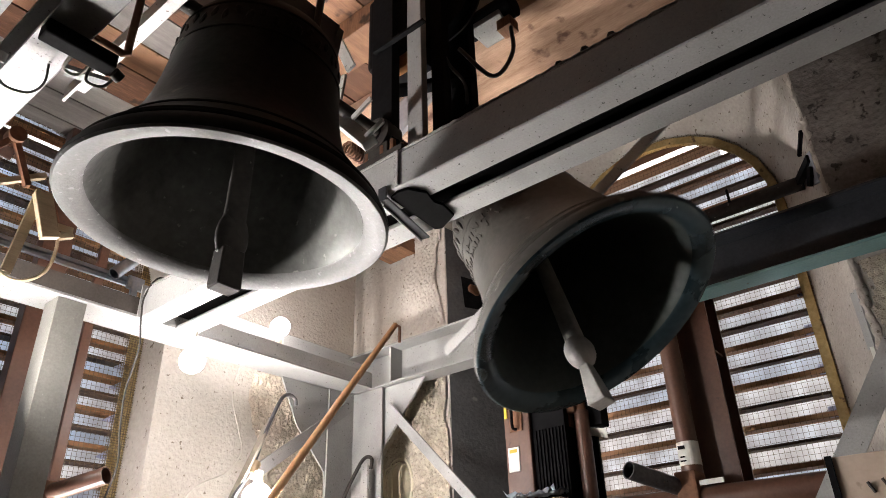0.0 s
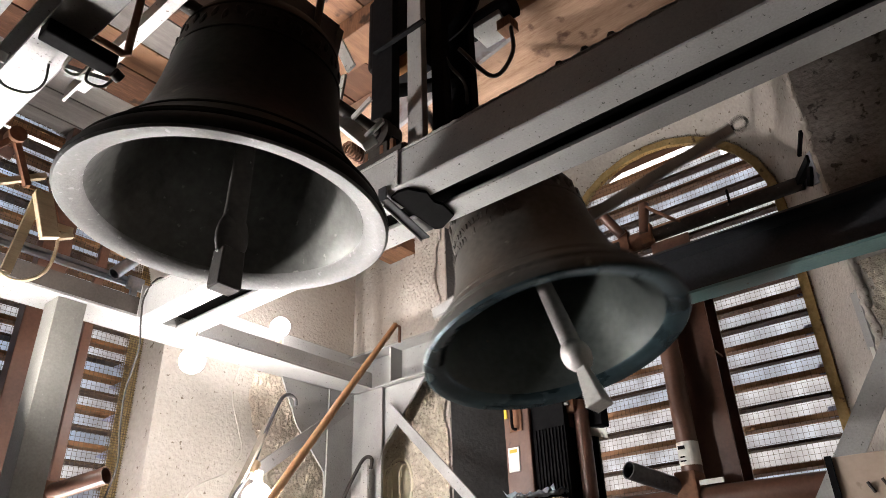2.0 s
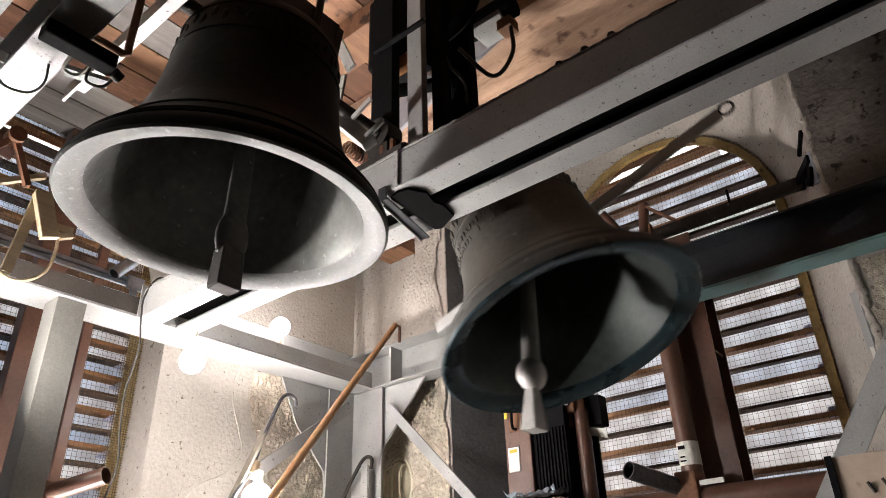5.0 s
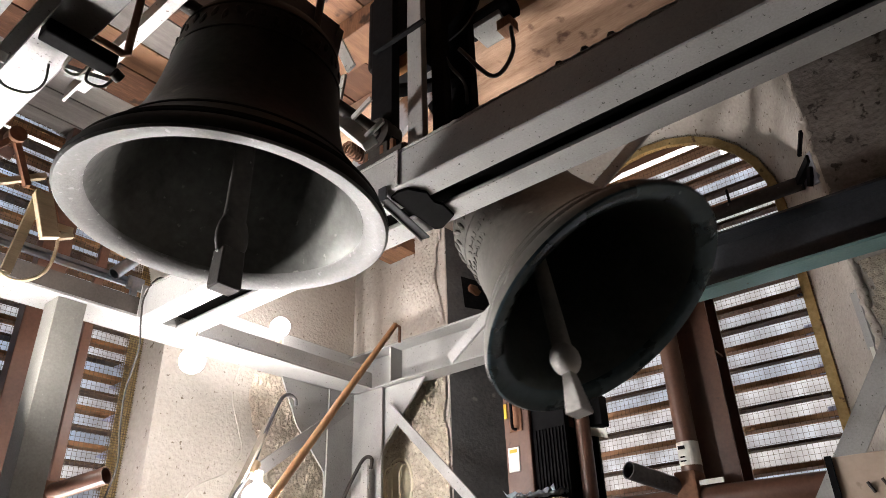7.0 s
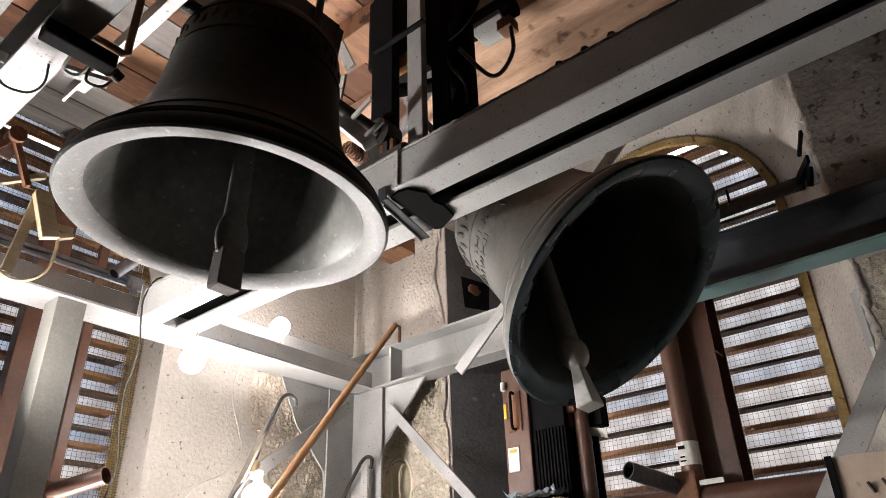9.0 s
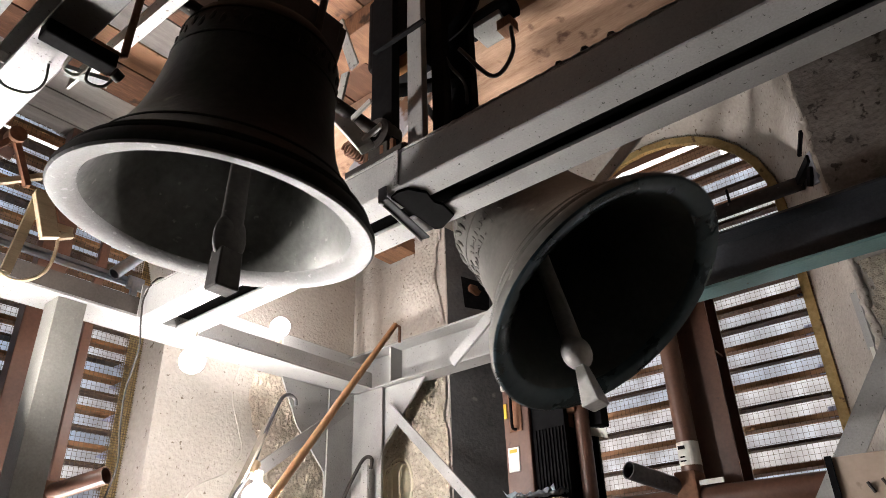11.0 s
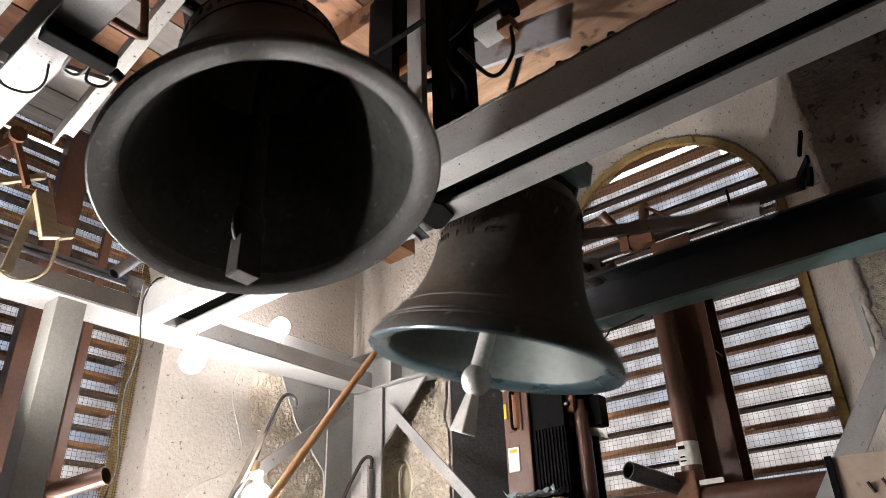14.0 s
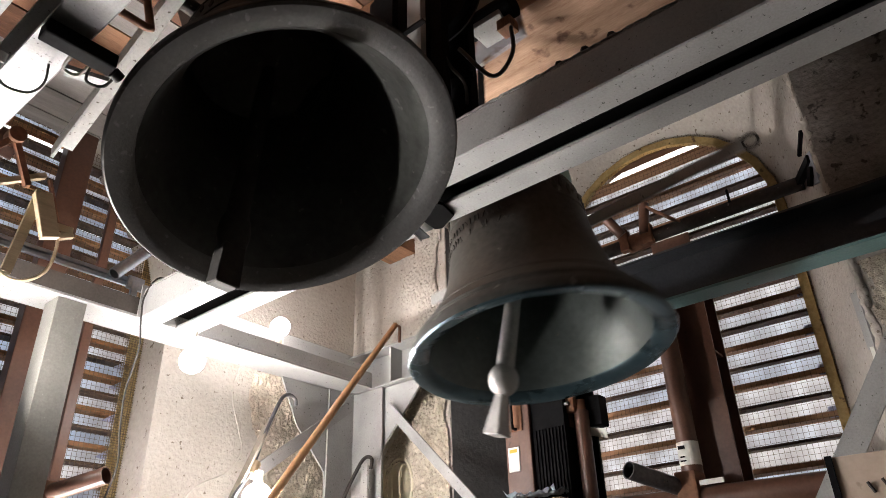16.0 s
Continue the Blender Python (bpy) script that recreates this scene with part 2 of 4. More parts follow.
def lathe(profile, sides=48):
    """A body turned round z from (radius, height) pairs."""
    bm = bmesh.new()
    rings = []
    for r, z in profile:
        rings.append([bm.verts.new((r * math.cos(u), r * math.sin(u), z)) for u in [2 * math.pi * k / sides for k in range(sides)]] if r > 1e-5 else [bm.verts.new((0, 0, z))])
    for a, b in zip(rings, rings[1:]):
        for k in range(sides):
            j = (k + 1) % sides
            if len(a) == 1 and len(b) == 1:
                continue
            if len(a) == 1:
                bm.faces.new((a[0], b[j], b[k]))
            elif len(b) == 1:
                bm.faces.new((a[k], a[j], b[0]))
            else:
                bm.faces.new((a[k], a[j], b[j], b[k]))
    return bm


def curve(points, n=8):
    """Catmull-Rom points through a few given ones."""
    p = [Vector(q) for q in points]
    p = [2 * p[0] - p[1]] + p + [2 * p[-1] - p[-2]]
    out = []
    for i in range(1, len(p) - 2):
        for k in range(n):
            u = k / n
            out.append(0.5 * (2 * p[i] + (p[i + 1] - p[i - 1]) * u + (2 * p[i - 1] - 5 * p[i] + 4 * p[i + 1] - p[i + 2]) * u * u + (3 * p[i] - p[i - 1] - 3 * p[i + 1] + p[i + 2]) * u ** 3))
    return out + [p[-2]]


# ---------------------------------------------------------------- walls, floor, ceiling
XI, XO, YI, YO = 2.95, 3.60, 3.12, 3.32
ROOM_X0, ROOM_Y0, CEIL = -1.6, -2.2, 3.80


def arch_outline(y0, y1, spring, sill, n=14):
    """Closed outline (y, z) of an arched opening, from the right foot round to the left."""
    c, r = (y0 + y1) / 2, (y1 - y0) / 2
    return [(y0, sill)] + [(y0, sill + (spring - sill) * k / 4) for k in range(1, 4)] + [(c - r * math.cos(math.pi * k / n), spring + r * math.sin(math.pi * k / n)) for k in range(n + 1)] + [(y1, spring + (sill - spring) * k / 4) for k in range(1, 5)]


def wall_with_arch(along, w0, w1, top, inner, outer, d0, d1, d2):
    """A wall in the plane d0 (inside), with a reveal that narrows from the inner to the outer outline at d1, and an outer skin to d2."""
    bm = bmesh.new()

    def v(w, z, d):
        return bm.verts.new((d, w, z) if along == "y" else (w, d, z))
    a = [v(w, z, d0) for w, z in inner]
    b = [v(w, z, d1) for w, z in outer]
    c = [v(w, z, d2) for w, z in outer]
    for p, q in ((a, b), (b, c)):
        for i in range(len(p) - 1):
            bm.faces.new((p[i], p[i + 1], q[i + 1], q[i]))
        bm.faces.new((p[-1], p[0], q[0], q[-1]))
    for ring, d in ((a, d0), (c, d2)):
        line = inner if ring is a else outer
        border = []
        for w, z in line:
            if w <= line[0][0] + 1e-6:
                border.append((w0, z))
            elif w >= line[-1][0] - 1e-6:
                border.append((w1, z))
            else:
                border.append((w, top))
        bv = [v(w, z, d) for w, z in border]
        for i in range(len(ring) - 1):
            if (Vector(border[i]) - Vector(border[i + 1])).length < 1e-6:
                continue
            bm.faces.new((ring[i], ring[i + 1], bv[i + 1], bv[i]))
        for (i, cw) in ((0, w0), (len(ring) - 1, w1)):
            f0 = v(cw, 0, d)
            f1 = v(line[i][0], 0, d)
            bm.faces.new((bv[i], ring[i], f1, f0))
        # corner fillers above the springing
        k0 = max(i for i, (w, z) in enumerate(line) if w <= line[0][0] + 1e-6)
        k1 = min(i for i, (w, z) in enumerate(line) if w >= line[-1][0] - 1e-6)
        bm.faces.new((bv[k0], bv[k0 + 1], v(w0, top, d)))
        bm.faces.new((bv[k1], bv[k1 - 1], v(w1, top, d)))
        s0, s1 = v(line[0][0], 0, d), v(line[-1][0], 0, d)
        bm.faces.new((ring[0], ring[-1], s1, s0))
    return bm


IN_E = arch_outline(0.30, 2.352, 3.70, 1.55)
OUT_E = arch_outline(0.575, 1.925, 3.42, 1.60)
wall_east = tagged(part("wall_east", wall_with_arch("y", ROOM_Y0, YI, 5.2, IN_E, OUT_E, XI, XO, XO + 0.09), PLASTER), "lime-plastered tower wall with a deep arched louvre opening", "wall", kind="structure")
IN_N = arch_outline(-0.35, 1.68, 2.95, 1.55)
OUT_N = arch_outline(-0.35, 1.672, 2.95, 1.55)
wall_north = tagged(part("wall_north", wall_with_arch("x", ROOM_X0, XI + 0.9, 5.2, IN_N, OUT_N, YI, YO, YO + 0.12), PLASTER), "lime-plastered tower wall beside a louvred opening", "wall", kind="structure")
# two unseen walls, kept darker than the others so they bounce little light
tagged(part("wall_south", boxed(ROOM_X0 - 0.4, XI + 0.9, ROOM_Y0 - 0.4, ROOM_Y0, 0, 5.2), PLASTERDARK), "unseen plastered tower wall, darkened to cut bounce", "wall", kind="structure")
tagged(part("wall_west", boxed(ROOM_X0 - 0.4, ROOM_X0, ROOM_Y0, YI, 0, 5.2), PLASTERDARK), "unseen plastered tower wall, darkened to cut bounce", "wall", kind="structure")
# unseen floor, its boards darkened to hold down bounced light
tagged(part("floor", boxed(ROOM_X0 - 0.4, XI + 0.9, ROOM_Y0 - 0.4, YO + 0.2, -0.2, 0), FLOORWOOD), "unseen timber plank floor, darkened to cut bounce", "floor", kind="structure")

bm = bmesh.new()
yb = ROOM_Y0
rnd = random.Random(4)
GREYS = []
while yb < YO:
    w = rnd.uniform(0.17, 0.24)
    box(bm, ROOM_X0, XI - 0.004, yb + 0.004, min(yb + w, YO) - 0.004, CEIL + rnd.uniform(0, 0.008), CEIL + 0.04)
    if 2.05 < yb < 2.42 or yb > 2.80:
        GREYS.append(len(bm.faces) // 6 - 1)
    yb += w
box(bm, ROOM_X0 - 0.4, XI + 0.9, ROOM_Y0 - 0.4, YO + 0.4, CEIL + 1.3, CEIL + 1.4)
CEILING = part("ceiling", bm, WOOD)
CEILING.data.materials.append(GREYWOOD)
for k, face in enumerate(CEILING.data.polygons):
    face.material_index = 1 if k // 6 in GREYS else 0
tagged(CEILING, "reddish-brown timber board ceiling", "ceiling", kind="structure")

# ---------------------------------------------------------------- steel frame
def beam_y(name, x0, x1, y0, y1, z0, z1, mat, label, gap):
    """A beam along Y: two channels toe to toe with a gap between their flanges."""
    t = 0.011
    ob = thing(name, label, "beam")
    for a, b, left in ((x0, (x0 + x1 - gap) / 2, 1), ((x0 + x1 + gap) / 2, x1, 0)):
        bm = bmesh.new()
        s = [(a, z0 + 0.004), (a + 0.004, z0), (b, z0), (b, z0 + t), (a + t, z0 + t), (a + t, z1 - t), (b, z1 - t), (b, z1), (a + 0.022, z1), (a + 0.008, z1 - 0.006), (a, z1 - 0.02)]
        if not left:
            s = [(a + b - x, z) for x, z in s][::-1]
        ends = [[bm.verts.new((x, y, z)) for x, z in s] for y in (y0, y1)]
        for k in range(len(s)):
            j = (k + 1) % len(s)
            bm.faces.new((ends[0][k], ends[0][j], ends[1][j], ends[1][k]))
        bm.faces.new(ends[0])
        bm.faces.new(ends[1][::-1])
        part("channel", bm, mat, ob)
    return ob


def plate(points, normal, thick):
    bm = bmesh.new()
    n = Vector(normal) * thick / 2
    a = [bm.verts.new(Vector(p) - n) for p in points]
    b = [bm.verts.new(Vector(p) + n) for p in points]
    bm.faces.new(a[::-1])
    bm.faces.new(b)
    for i in range(len(a)):
        j = (i + 1) % len(a)
        bm.faces.new((a[i], a[j], b[j], b[i]))
    return bm


main_beam = beam_y("bell_beam", 1.337, 1.610, -2.19, 2.722, 2.70, 2.845, PAINT, "grey painted double steel channel carrying both bells", 0.072)
# added black strip, stands in for the shade inside the deep gap
part("gap_shade_strip", boxed(1.400, 1.547, -2.18, 2.70, 2.745, 2.755), PITCH, main_beam, "added black strip that puts shade into the gap")
part("weld_seam", bar((1.334, 1.245, 2.705), (1.334, 1.245, 2.838), 0.020, 0.008, (1, 0, 0), 0.003), DUST, main_beam, "dusty vertical weld seam")
for y, z in ((0.50, 2.853), (0.58, 2.853), (0.66, 2.85)):
    part("bolt", tube([(1.36, y, z - 0.008), (1.36, y, z + 0.012)], 0.012, 6), IRON, main_beam)
rnd = random.Random(21)
crust = [(1.346 + rnd.uniform(-0.0015, 0.0015), -2.18 + 0.012 * k, 2.8405 + rnd.uniform(-0.0015, 0.0015)) for k in range(406)]
part("dust_crust", tube(crust, [rnd.uniform(0.0045, 0.0075) for p in crust], 7), DUST, main_beam, "rough pale dust crust along the top edge", True)
west_beam = beam_y("bell_beam", 0.17, 0.43, -2.19, 2.722, 2.70, 2.845, PAINT, "pale grey double steel channel under the bell bearing", 0.07)

east_beam = thing("ring_beam", "grey steel channel beam along the plastered wall", "beam")
bm = bmesh.new()
box(bm, 2.735, 2.850, 1.452, 2.93, 2.70, 2.712, 0.002)
box(bm, 2.735, 2.850, 1.452, 2.93, 2.918, 2.93, 0.002)
box(bm, 2.838, 2.850, 1.452, 2.93, 2.712, 2.918)
part("channel", bm, PAINT, east_beam)
# southern length of the channel: darker slate web, teal bottom flange
bm = bmesh.new()
box(bm, 2.735, 2.850, -2.19, 1.448, 2.918, 2.93, 0.002)
box(bm, 2.838, 2.850, -2.19, 1.448, 2.712, 2.918)
part("channel", bm, SLATE, east_beam, "darker slate-coloured length of the channel")
part("bottom_flange", boxed(2.735, 2.850, -2.19, 1.448, 2.70, 2.712, 0.002), TEAL, east_beam, "teal-coloured bottom flange")
part("stiffener", boxed(2.745, 2.838, 2.60, 2.612, 2.712, 2.918), PAINT, east_beam)
clip = thing("cable_clip", "black cable clip and tab under the teal flange", "cable clip")
part("clip", bar((2.79, 1.372, 2.735), (2.77, 1.372, 2.635), 0.020, 0.030, (1, 0, 0), 0.004), BLACK, clip)
part("cable", tube(curve([(2.775, 1.372, 2.645), (2.77, 1.345, 2.622), (2.77, 1.30, 2.635), (2.78, 1.285, 2.66), (2.79, 1.22, 2.675), (2.79, 1.12, 2.692)]), 0.004, 8), DARKCABLE, clip, "", True)
part("tab", plate([(2.74, 1.30, 2.697), (2.84, 1.30, 2.697), (2.79, 1.245, 2.640)], (0, 0.7, 0.7), 0.006), SLATE, clip)
north_beam = thing("ring_beam", "grey steel channel beam below the louvred opening", "beam")
bm = bmesh.new()
box(bm, -1.59, 2.731, 2.73, 2.93, 2.70, 2.712, 0.002)
box(bm, -1.59, 2.731, 2.919, 2.93, 2.712, 2.788)
part("channel", bm, PAINT, north_beam)
part("web", boxed(1.3355, 2.731, 2.73, 2.741, 2.7125, 2.788), PAINT, north_beam)
# web is a darker brown-black west of the bell beam
part("web", boxed(-1.59, 1.335, 2.73, 2.741, 2.7125, 2.788), WEBDARK, north_beam, "brown-black web of the channel")
part("end_plate", boxed(1.325, 1.622, 2.7225, 2.7295, 2.70, 2.85), PAINT, north_beam)

rail = thing("mounting_rail", "bluish galvanised steel rail fixed above the beam", "rail")
bm = bmesh.new()
for z in (2.925, 2.952):
    box(bm, -1.5, 1.40, 2.94, 2.955, z, z + 0.018, 0.002)
box(bm, -1.5, 1.40, 2.955, 2.960, 2.93, 2.965)
part("profile", bm, STEEL, rail)
for x in (-0.6, 0.55, 1.37):
    part("bracket", boxed(x, x + 0.03, 2.921, 2.939, 2.789, 2.95, 0.002), STEEL, rail)
part("end_clip", boxed(1.35, 1.43, 2.925, 2.94, 2.91, 2.975, 0.004), STEEL, rail)

upper_rail = thing("mounting_rail", "grey painted flat steel rail on the plaster", "rail")
part("profile", bar((1.75, 3.04, 2.945), (2.93, 3.04, 2.945), 0.10, 0.02, (0, 1, 0.4), 0.002), PAINT, upper_rail)

post = thing("corner_post", "grey painted steel corner post with gussets and braces", "steel post")
bm = bmesh.new()
box(bm, 2.742, 2.754, 2.66, 2.895, 0.0, 2.696)
box(bm, 2.56, 2.742, 2.883, 2.895, 0.0, 2.696)
part("angle", bm, PAINT, post)
part("gusset", plate([(2.772, 2.84, 2.696), (2.772, 2.37, 2.696), (2.772, 2.84, 2.19)], (1, 0, 0), 0.012), PAINT, post)
part("gusset", plate([(2.74, 2.905, 2.696), (2.24, 2.905, 2.696), (2.36, 2.905, 2.46), (2.56, 2.905, 2.25), (2.60, 2.905, 1.6), (2.74, 2.905, 1.6)], (0, 1, 0), 0.010), PAINT, post)
part("brace", bar((2.722, 2.60, 2.57), (2.722, 1.80, 1.76), 0.012, 0.05, (0, 1, 1)), PAINT, post)
part("brace", bar((2.64, 2.80, 2.595), (2.07, 2.80, 2.18), 0.012, 0.06, (-1, 0, 1)), PAINT, post)
side_brace = thing("knee_brace", "grey painted flat steel knee brace", "steel brace")
part("flat_bar", bar((2.79, -0.02, 2.70), (2.79, 0.62, 1.80), 0.012, 0.085, (0, 1, 1)), PAINT, side_brace)

mid_post = thing("window_post", "grey painted steel channel post before the louvres", "steel post")
bm = bmesh.new()
box(bm, 1.008, 1.122, 2.745, 2.757, 0, 2.697, 0.002)
box(bm, 1.008, 1.020, 2.757, 2.86, 0, 2.697)
box(bm, 1.110, 1.122, 2.757, 2.86, 0, 2.697)
part("channel", bm, POSTPAINT, mid_post)

clamp = thing("beam_clamp", "black steel clamp plate bolted under the beam", "clamp")
part("plate", plate([(1.357, 1.288, 2.693), (1.345, 1.253, 2.693), (1.354, 1.215, 2.693), (1.407, 1.185, 2.693), (1.462, 1.202, 2.693), (1.497, 1.193, 2.693), (1.569, 1.207, 2.693), (1.606, 1.286, 2.693), (1.595, 1.309, 2.693)], (0, 0, 1), 0.010), PITCH, clamp)
part("strap", bar((1.335, 1.300, 2.682), (1.610, 1.365, 2.682), 0.032, 0.006, (0, 0, 1), 0.001), DARKPAINT, clamp, "worn dark steel strap")
# thin bright bar, puts a highlight along the strap's edge
part("strap_edge", bar((1.336, 1.317, 2.679), (1.606, 1.381, 2.679), 0.003, 0.014, (0, 0, 1)), BAREIRON, clamp)
part("strap_ear", bar((1.331, 1.300, 2.672), (1.331, 1.300, 2.722), 0.032, 0.006, (1, 0, 0), 0.001), DARKPAINT, clamp)
part("bolt", tube([(1.338, 1.312, 2.684), (1.338, 1.312, 2.667)], 0.009, 6), BAREIRON, clamp)



# ---------------------------------------------------------------- bells
def ring_mould(r, z, w):
    return lathe([(r - w, z - w), (r + w * 0.4, z - w * 0.6), (r + w * 0.6, z), (r + w * 0.4, z + w * 0.6), (r - w, z + w)], 96)


OUTER = [(1.0, 0.0), (0.997, 0.045), (0.965, 0.10), (0.91, 0.17), (0.85, 0.245), (0.782, 0.335), (0.718, 0.44), (0.666, 0.56), (0.626, 0.70), (0.597, 0.86), (0.576, 1.02), (0.56, 1.18), (0.548, 1.30), (0.525, 1.38), (0.48, 1.45), (0.36, 1.49), (0.2, 1.51), (0, 1.515)]
INNER = [(0.835, 0.055), (0.80, 0.11), (0.765, 0.20), (0.71, 0.33), (0.655, 0.46), (0.605, 0.62), (0.57, 0.80), (0.54, 1.0), (0.515, 1.18), (0.48, 1.30), (0.38, 1.37), (0.15, 1.40), (0, 1.40)]


def outer_radius(h):
    for (a, p), (b, q) in zip(OUTER, OUTER[1:]):
        if p <= h <= q:
            return a + (b - a) * (h - p) / (q - p)


def make_bell(label, at, drop, r, bronze, lip_mat, inner_mat, lip_label, half_span, axle_end, cheek_mat):
    bell = thing("bell", label, "bell", at)
    dz = -drop
    part("body", lathe([(a * r, b * r + dz) for a, b in OUTER], 112), bronze, bell, "", True)
    part("inner_face", lathe([(a * r, b * r + dz) for a, b in INNER], 112), inner_mat, bell, "limescaled inner face of the bell", True)
    part("lip", lathe([(0.836 * r, 0.057 * r + dz), (0.86 * r, 0.022 * r + dz), (0.94 * r, -0.008 * r + dz), (0.985 * r, -0.012 * r + dz), (1.0 * r, 0.001 + dz)], 112), lip_mat, bell, lip_label, True)
    for h in (0.13, 0.165, 0.30, 1.10, 1.32):
        part("moulding", ring_mould(outer_radius(h) * r, h * r + dz, 0.006 if h > 0.2 else 0.008), bronze, bell, "", True)
    # hanging leaf frieze under the shoulder and worn lettering as plain raised bars
    rnd = random.Random(7)
    leaf, stroke = bpy.data.meshes.new("leaf"), bpy.data.meshes.new("letter_bar")
    for me, own in ((leaf, bmesh.new()), (stroke, bmesh.new())):
        if me is leaf:
            bmesh.ops.create_icosphere(own, subdivisions=1, radius=1, matrix=Matrix.Diagonal((0.004, 0.010, 0.022, 1) if lip_mat is LIP else (0.009, 0.013, 0.034, 1)))
        else:
            box(own, -0.003, 0.003, -0.004, 0.004, -0.013, 0.013)
        own.to_mesh(me)
        own.free()
        me.materials.append(bronze)

    def stick(me, u, h, lean):
        ob = new(me.name.split(".")[0], me)
        ob.parent = bell
        ob.matrix_basis = Matrix.Translation((0, 0, h * r + dz)) @ Matrix.Rotation(u, 4, "Z") @ Matrix.Translation((outer_radius(h) * r + 0.001, 0, 0)) @ Matrix.Rotation(lean, 4, "X")
    for k in range(44):
        stick(leaf, 2 * math.pi * k / 44, 1.24 if k % 2 else 1.20, rnd.uniform(-0.5, 0.5))
    for h in (() if lip_mat is LIP else (0.98, 0.88)):
        u = -1.1
        while u < 3.6:
            stick(stroke, u, h, rnd.choice((0, 0, 0.4, -0.4, 1.57)))
            u += rnd.uniform(0.055, 0.085) + (0.12 if rnd.random() < 0.15 else 0)
    # cranked yoke
    top = 1.515 * r + dz
    part("yoke_beam", boxed(-half_span, half_span, -0.075, 0.075, top + 0.004, top + 0.13, 0.008), DARKPAINT, bell, "dark painted steel yoke")
    for y in (-0.085, 0.085):
        part("yoke_flange", boxed(-half_span, half_span, y - 0.006, y + 0.006, top - 0.02, top + 0.15), DARKPAINT, bell)
    for x in (-0.10, 0.10):
        for y in (-0.10, 0.10):
            part("hanger_bolt", tube([(x, y, top - 0.04), (x, y, top + 0.19)], 0.012, 10), IRON, bell)
    for s in (-1, 1):
        part("yoke_cheek", plate([(s * half_span, -0.10, top + 0.13), (s * half_span, 0.10, top + 0.13), (s * half_span, 0.07, -0.06), (s * half_span, -0.07, -0.06)], (1, 0, 0), 0.022), cheek_mat, bell)
        part("axle", tube([(s * (half_span - 0.02), 0, 0), (s * axle_end, 0, 0)], 0.022, 18), IRON, bell, "dark axle stub", True)
    return bell


def make_clapper(bell, length, ball_at, ball_r, iron, wide):
    """Forged clapper that hangs from its pin: shaft, ball and flight."""
    c = part("clapper", tube([(0, 0, 0.02), (0, 0, -0.05), (0, 0, -ball_at * 0.6), (0, 0, -ball_at)], [0.018, wide * 0.36, wide * 0.42, wide * 0.46], 12), iron, bell, "forged iron clapper", True)
    ball = bmesh.new()
    bmesh.ops.create_uvsphere(ball, u_segments=20, v_segments=12, radius=ball_r)
    ball.transform(Matrix.Translation((0, 0, -ball_at)) @ Matrix.Diagonal((1.10, 0.85, 1.05, 1) if iron is BAREIRON else (0.80, 0.55, 1.35, 1)))
    part("ball", ball, iron, c, "", True)
    fl = bmesh.new()
    a, b = (wide * 0.26, wide * 0.54) if iron is BAREIRON else (wide * 0.46, wide * 0.50)
    lo = [fl.verts.new((x * b, y * b * 0.8, -length)) for x, y in ((-1, -1), (1, -1), (1, 1), (-1, 1))]
    hi = [fl.verts.new((x * a, y * a * 0.8, -ball_at - ball_r * 0.7)) for x, y in ((-1, -1), (1, -1), (1, 1), (-1, 1))]
    for k in range(4):
        fl.faces.new((lo[k], lo[(k + 1) % 4], hi[(k + 1) % 4], hi[k]))
    fl.faces.new(lo[::-1])
    fl.faces.new(hi)
    bmesh.ops.bevel(fl, geom=list(fl.edges), offset=0.004, segments=1, affect="EDGES")
    part("flight", fl, iron, c)
    return c


AT_L, AT_R = (0.884, 1.359, 2.991), (2.136, 1.327, 2.979)
bell_l = make_bell("dark bronze church bell with a broad pale dusty rim", AT_L, 0.564, 0.411, BRONZE, LIP, INNER_L, "broad pale dusty sound bow", 0.19, 0.46, DARKPAINT)
clap_l = make_clapper(bell_l, 0.645, 0.500, 0.055, IRON, 0.066)
part("lever_arm", bar((-0.287, -0.55, -0.02), (-0.287, 0.56, -0.02), 0.05, 0.010, (0, 0, 1), 0.002), PALESTEEL, bell_l, "pale flat steel pull arm")
part("lever_web", bar((-0.309, -0.55, -0.05), (-0.309, 0.575, -0.05), 0.008, 0.05), PALESTEEL, bell_l)
part("pull_rod", tube([(-0.47, 0.021, -0.24), (-0.355, 0.021, -0.24), (-0.343, 0.021, -0.23), (-0.345, 0.02, -0.215), (-0.353, 0.018, -0.059), (-0.356, 0.016, 0.06)], 0.010, 10), RUST, bell_l, "rusty bent pull rod", True)
part("strut", bar((0.325, 0.142, 0.441), (0.334, 0.012, 0.191), 0.040, 0.010, (1, 0, 0), 0.002), PALESTEEL, bell_l, "pale steel strut beside the yoke")
part("strut", bar((0.335, 0.055, 0.183), (0.337, 0.066, 0.035), 0.036, 0.010, (1, 0, 0), 0.002), PALESTEEL, bell_l)
part("bearing_arm", bar((0.338, 0.072, 0.025), (0.35, -0.108, -0.163), 0.048, 0.03, (0, 1, 1), 0.003), PALESTEEL, bell_l)
part("arm_tab", bar((0.34, -0.02, -0.03), (0.34, -0.10, 0.01), 0.02, 0.008, (1, 0, 0)), PALESTEEL, bell_l)
part("arm_tab", bar((0.34, -0.09, -0.14), (0.34, -0.17, -0.11), 0.02, 0.008, (1, 0, 0)), PALESTEEL, bell_l)
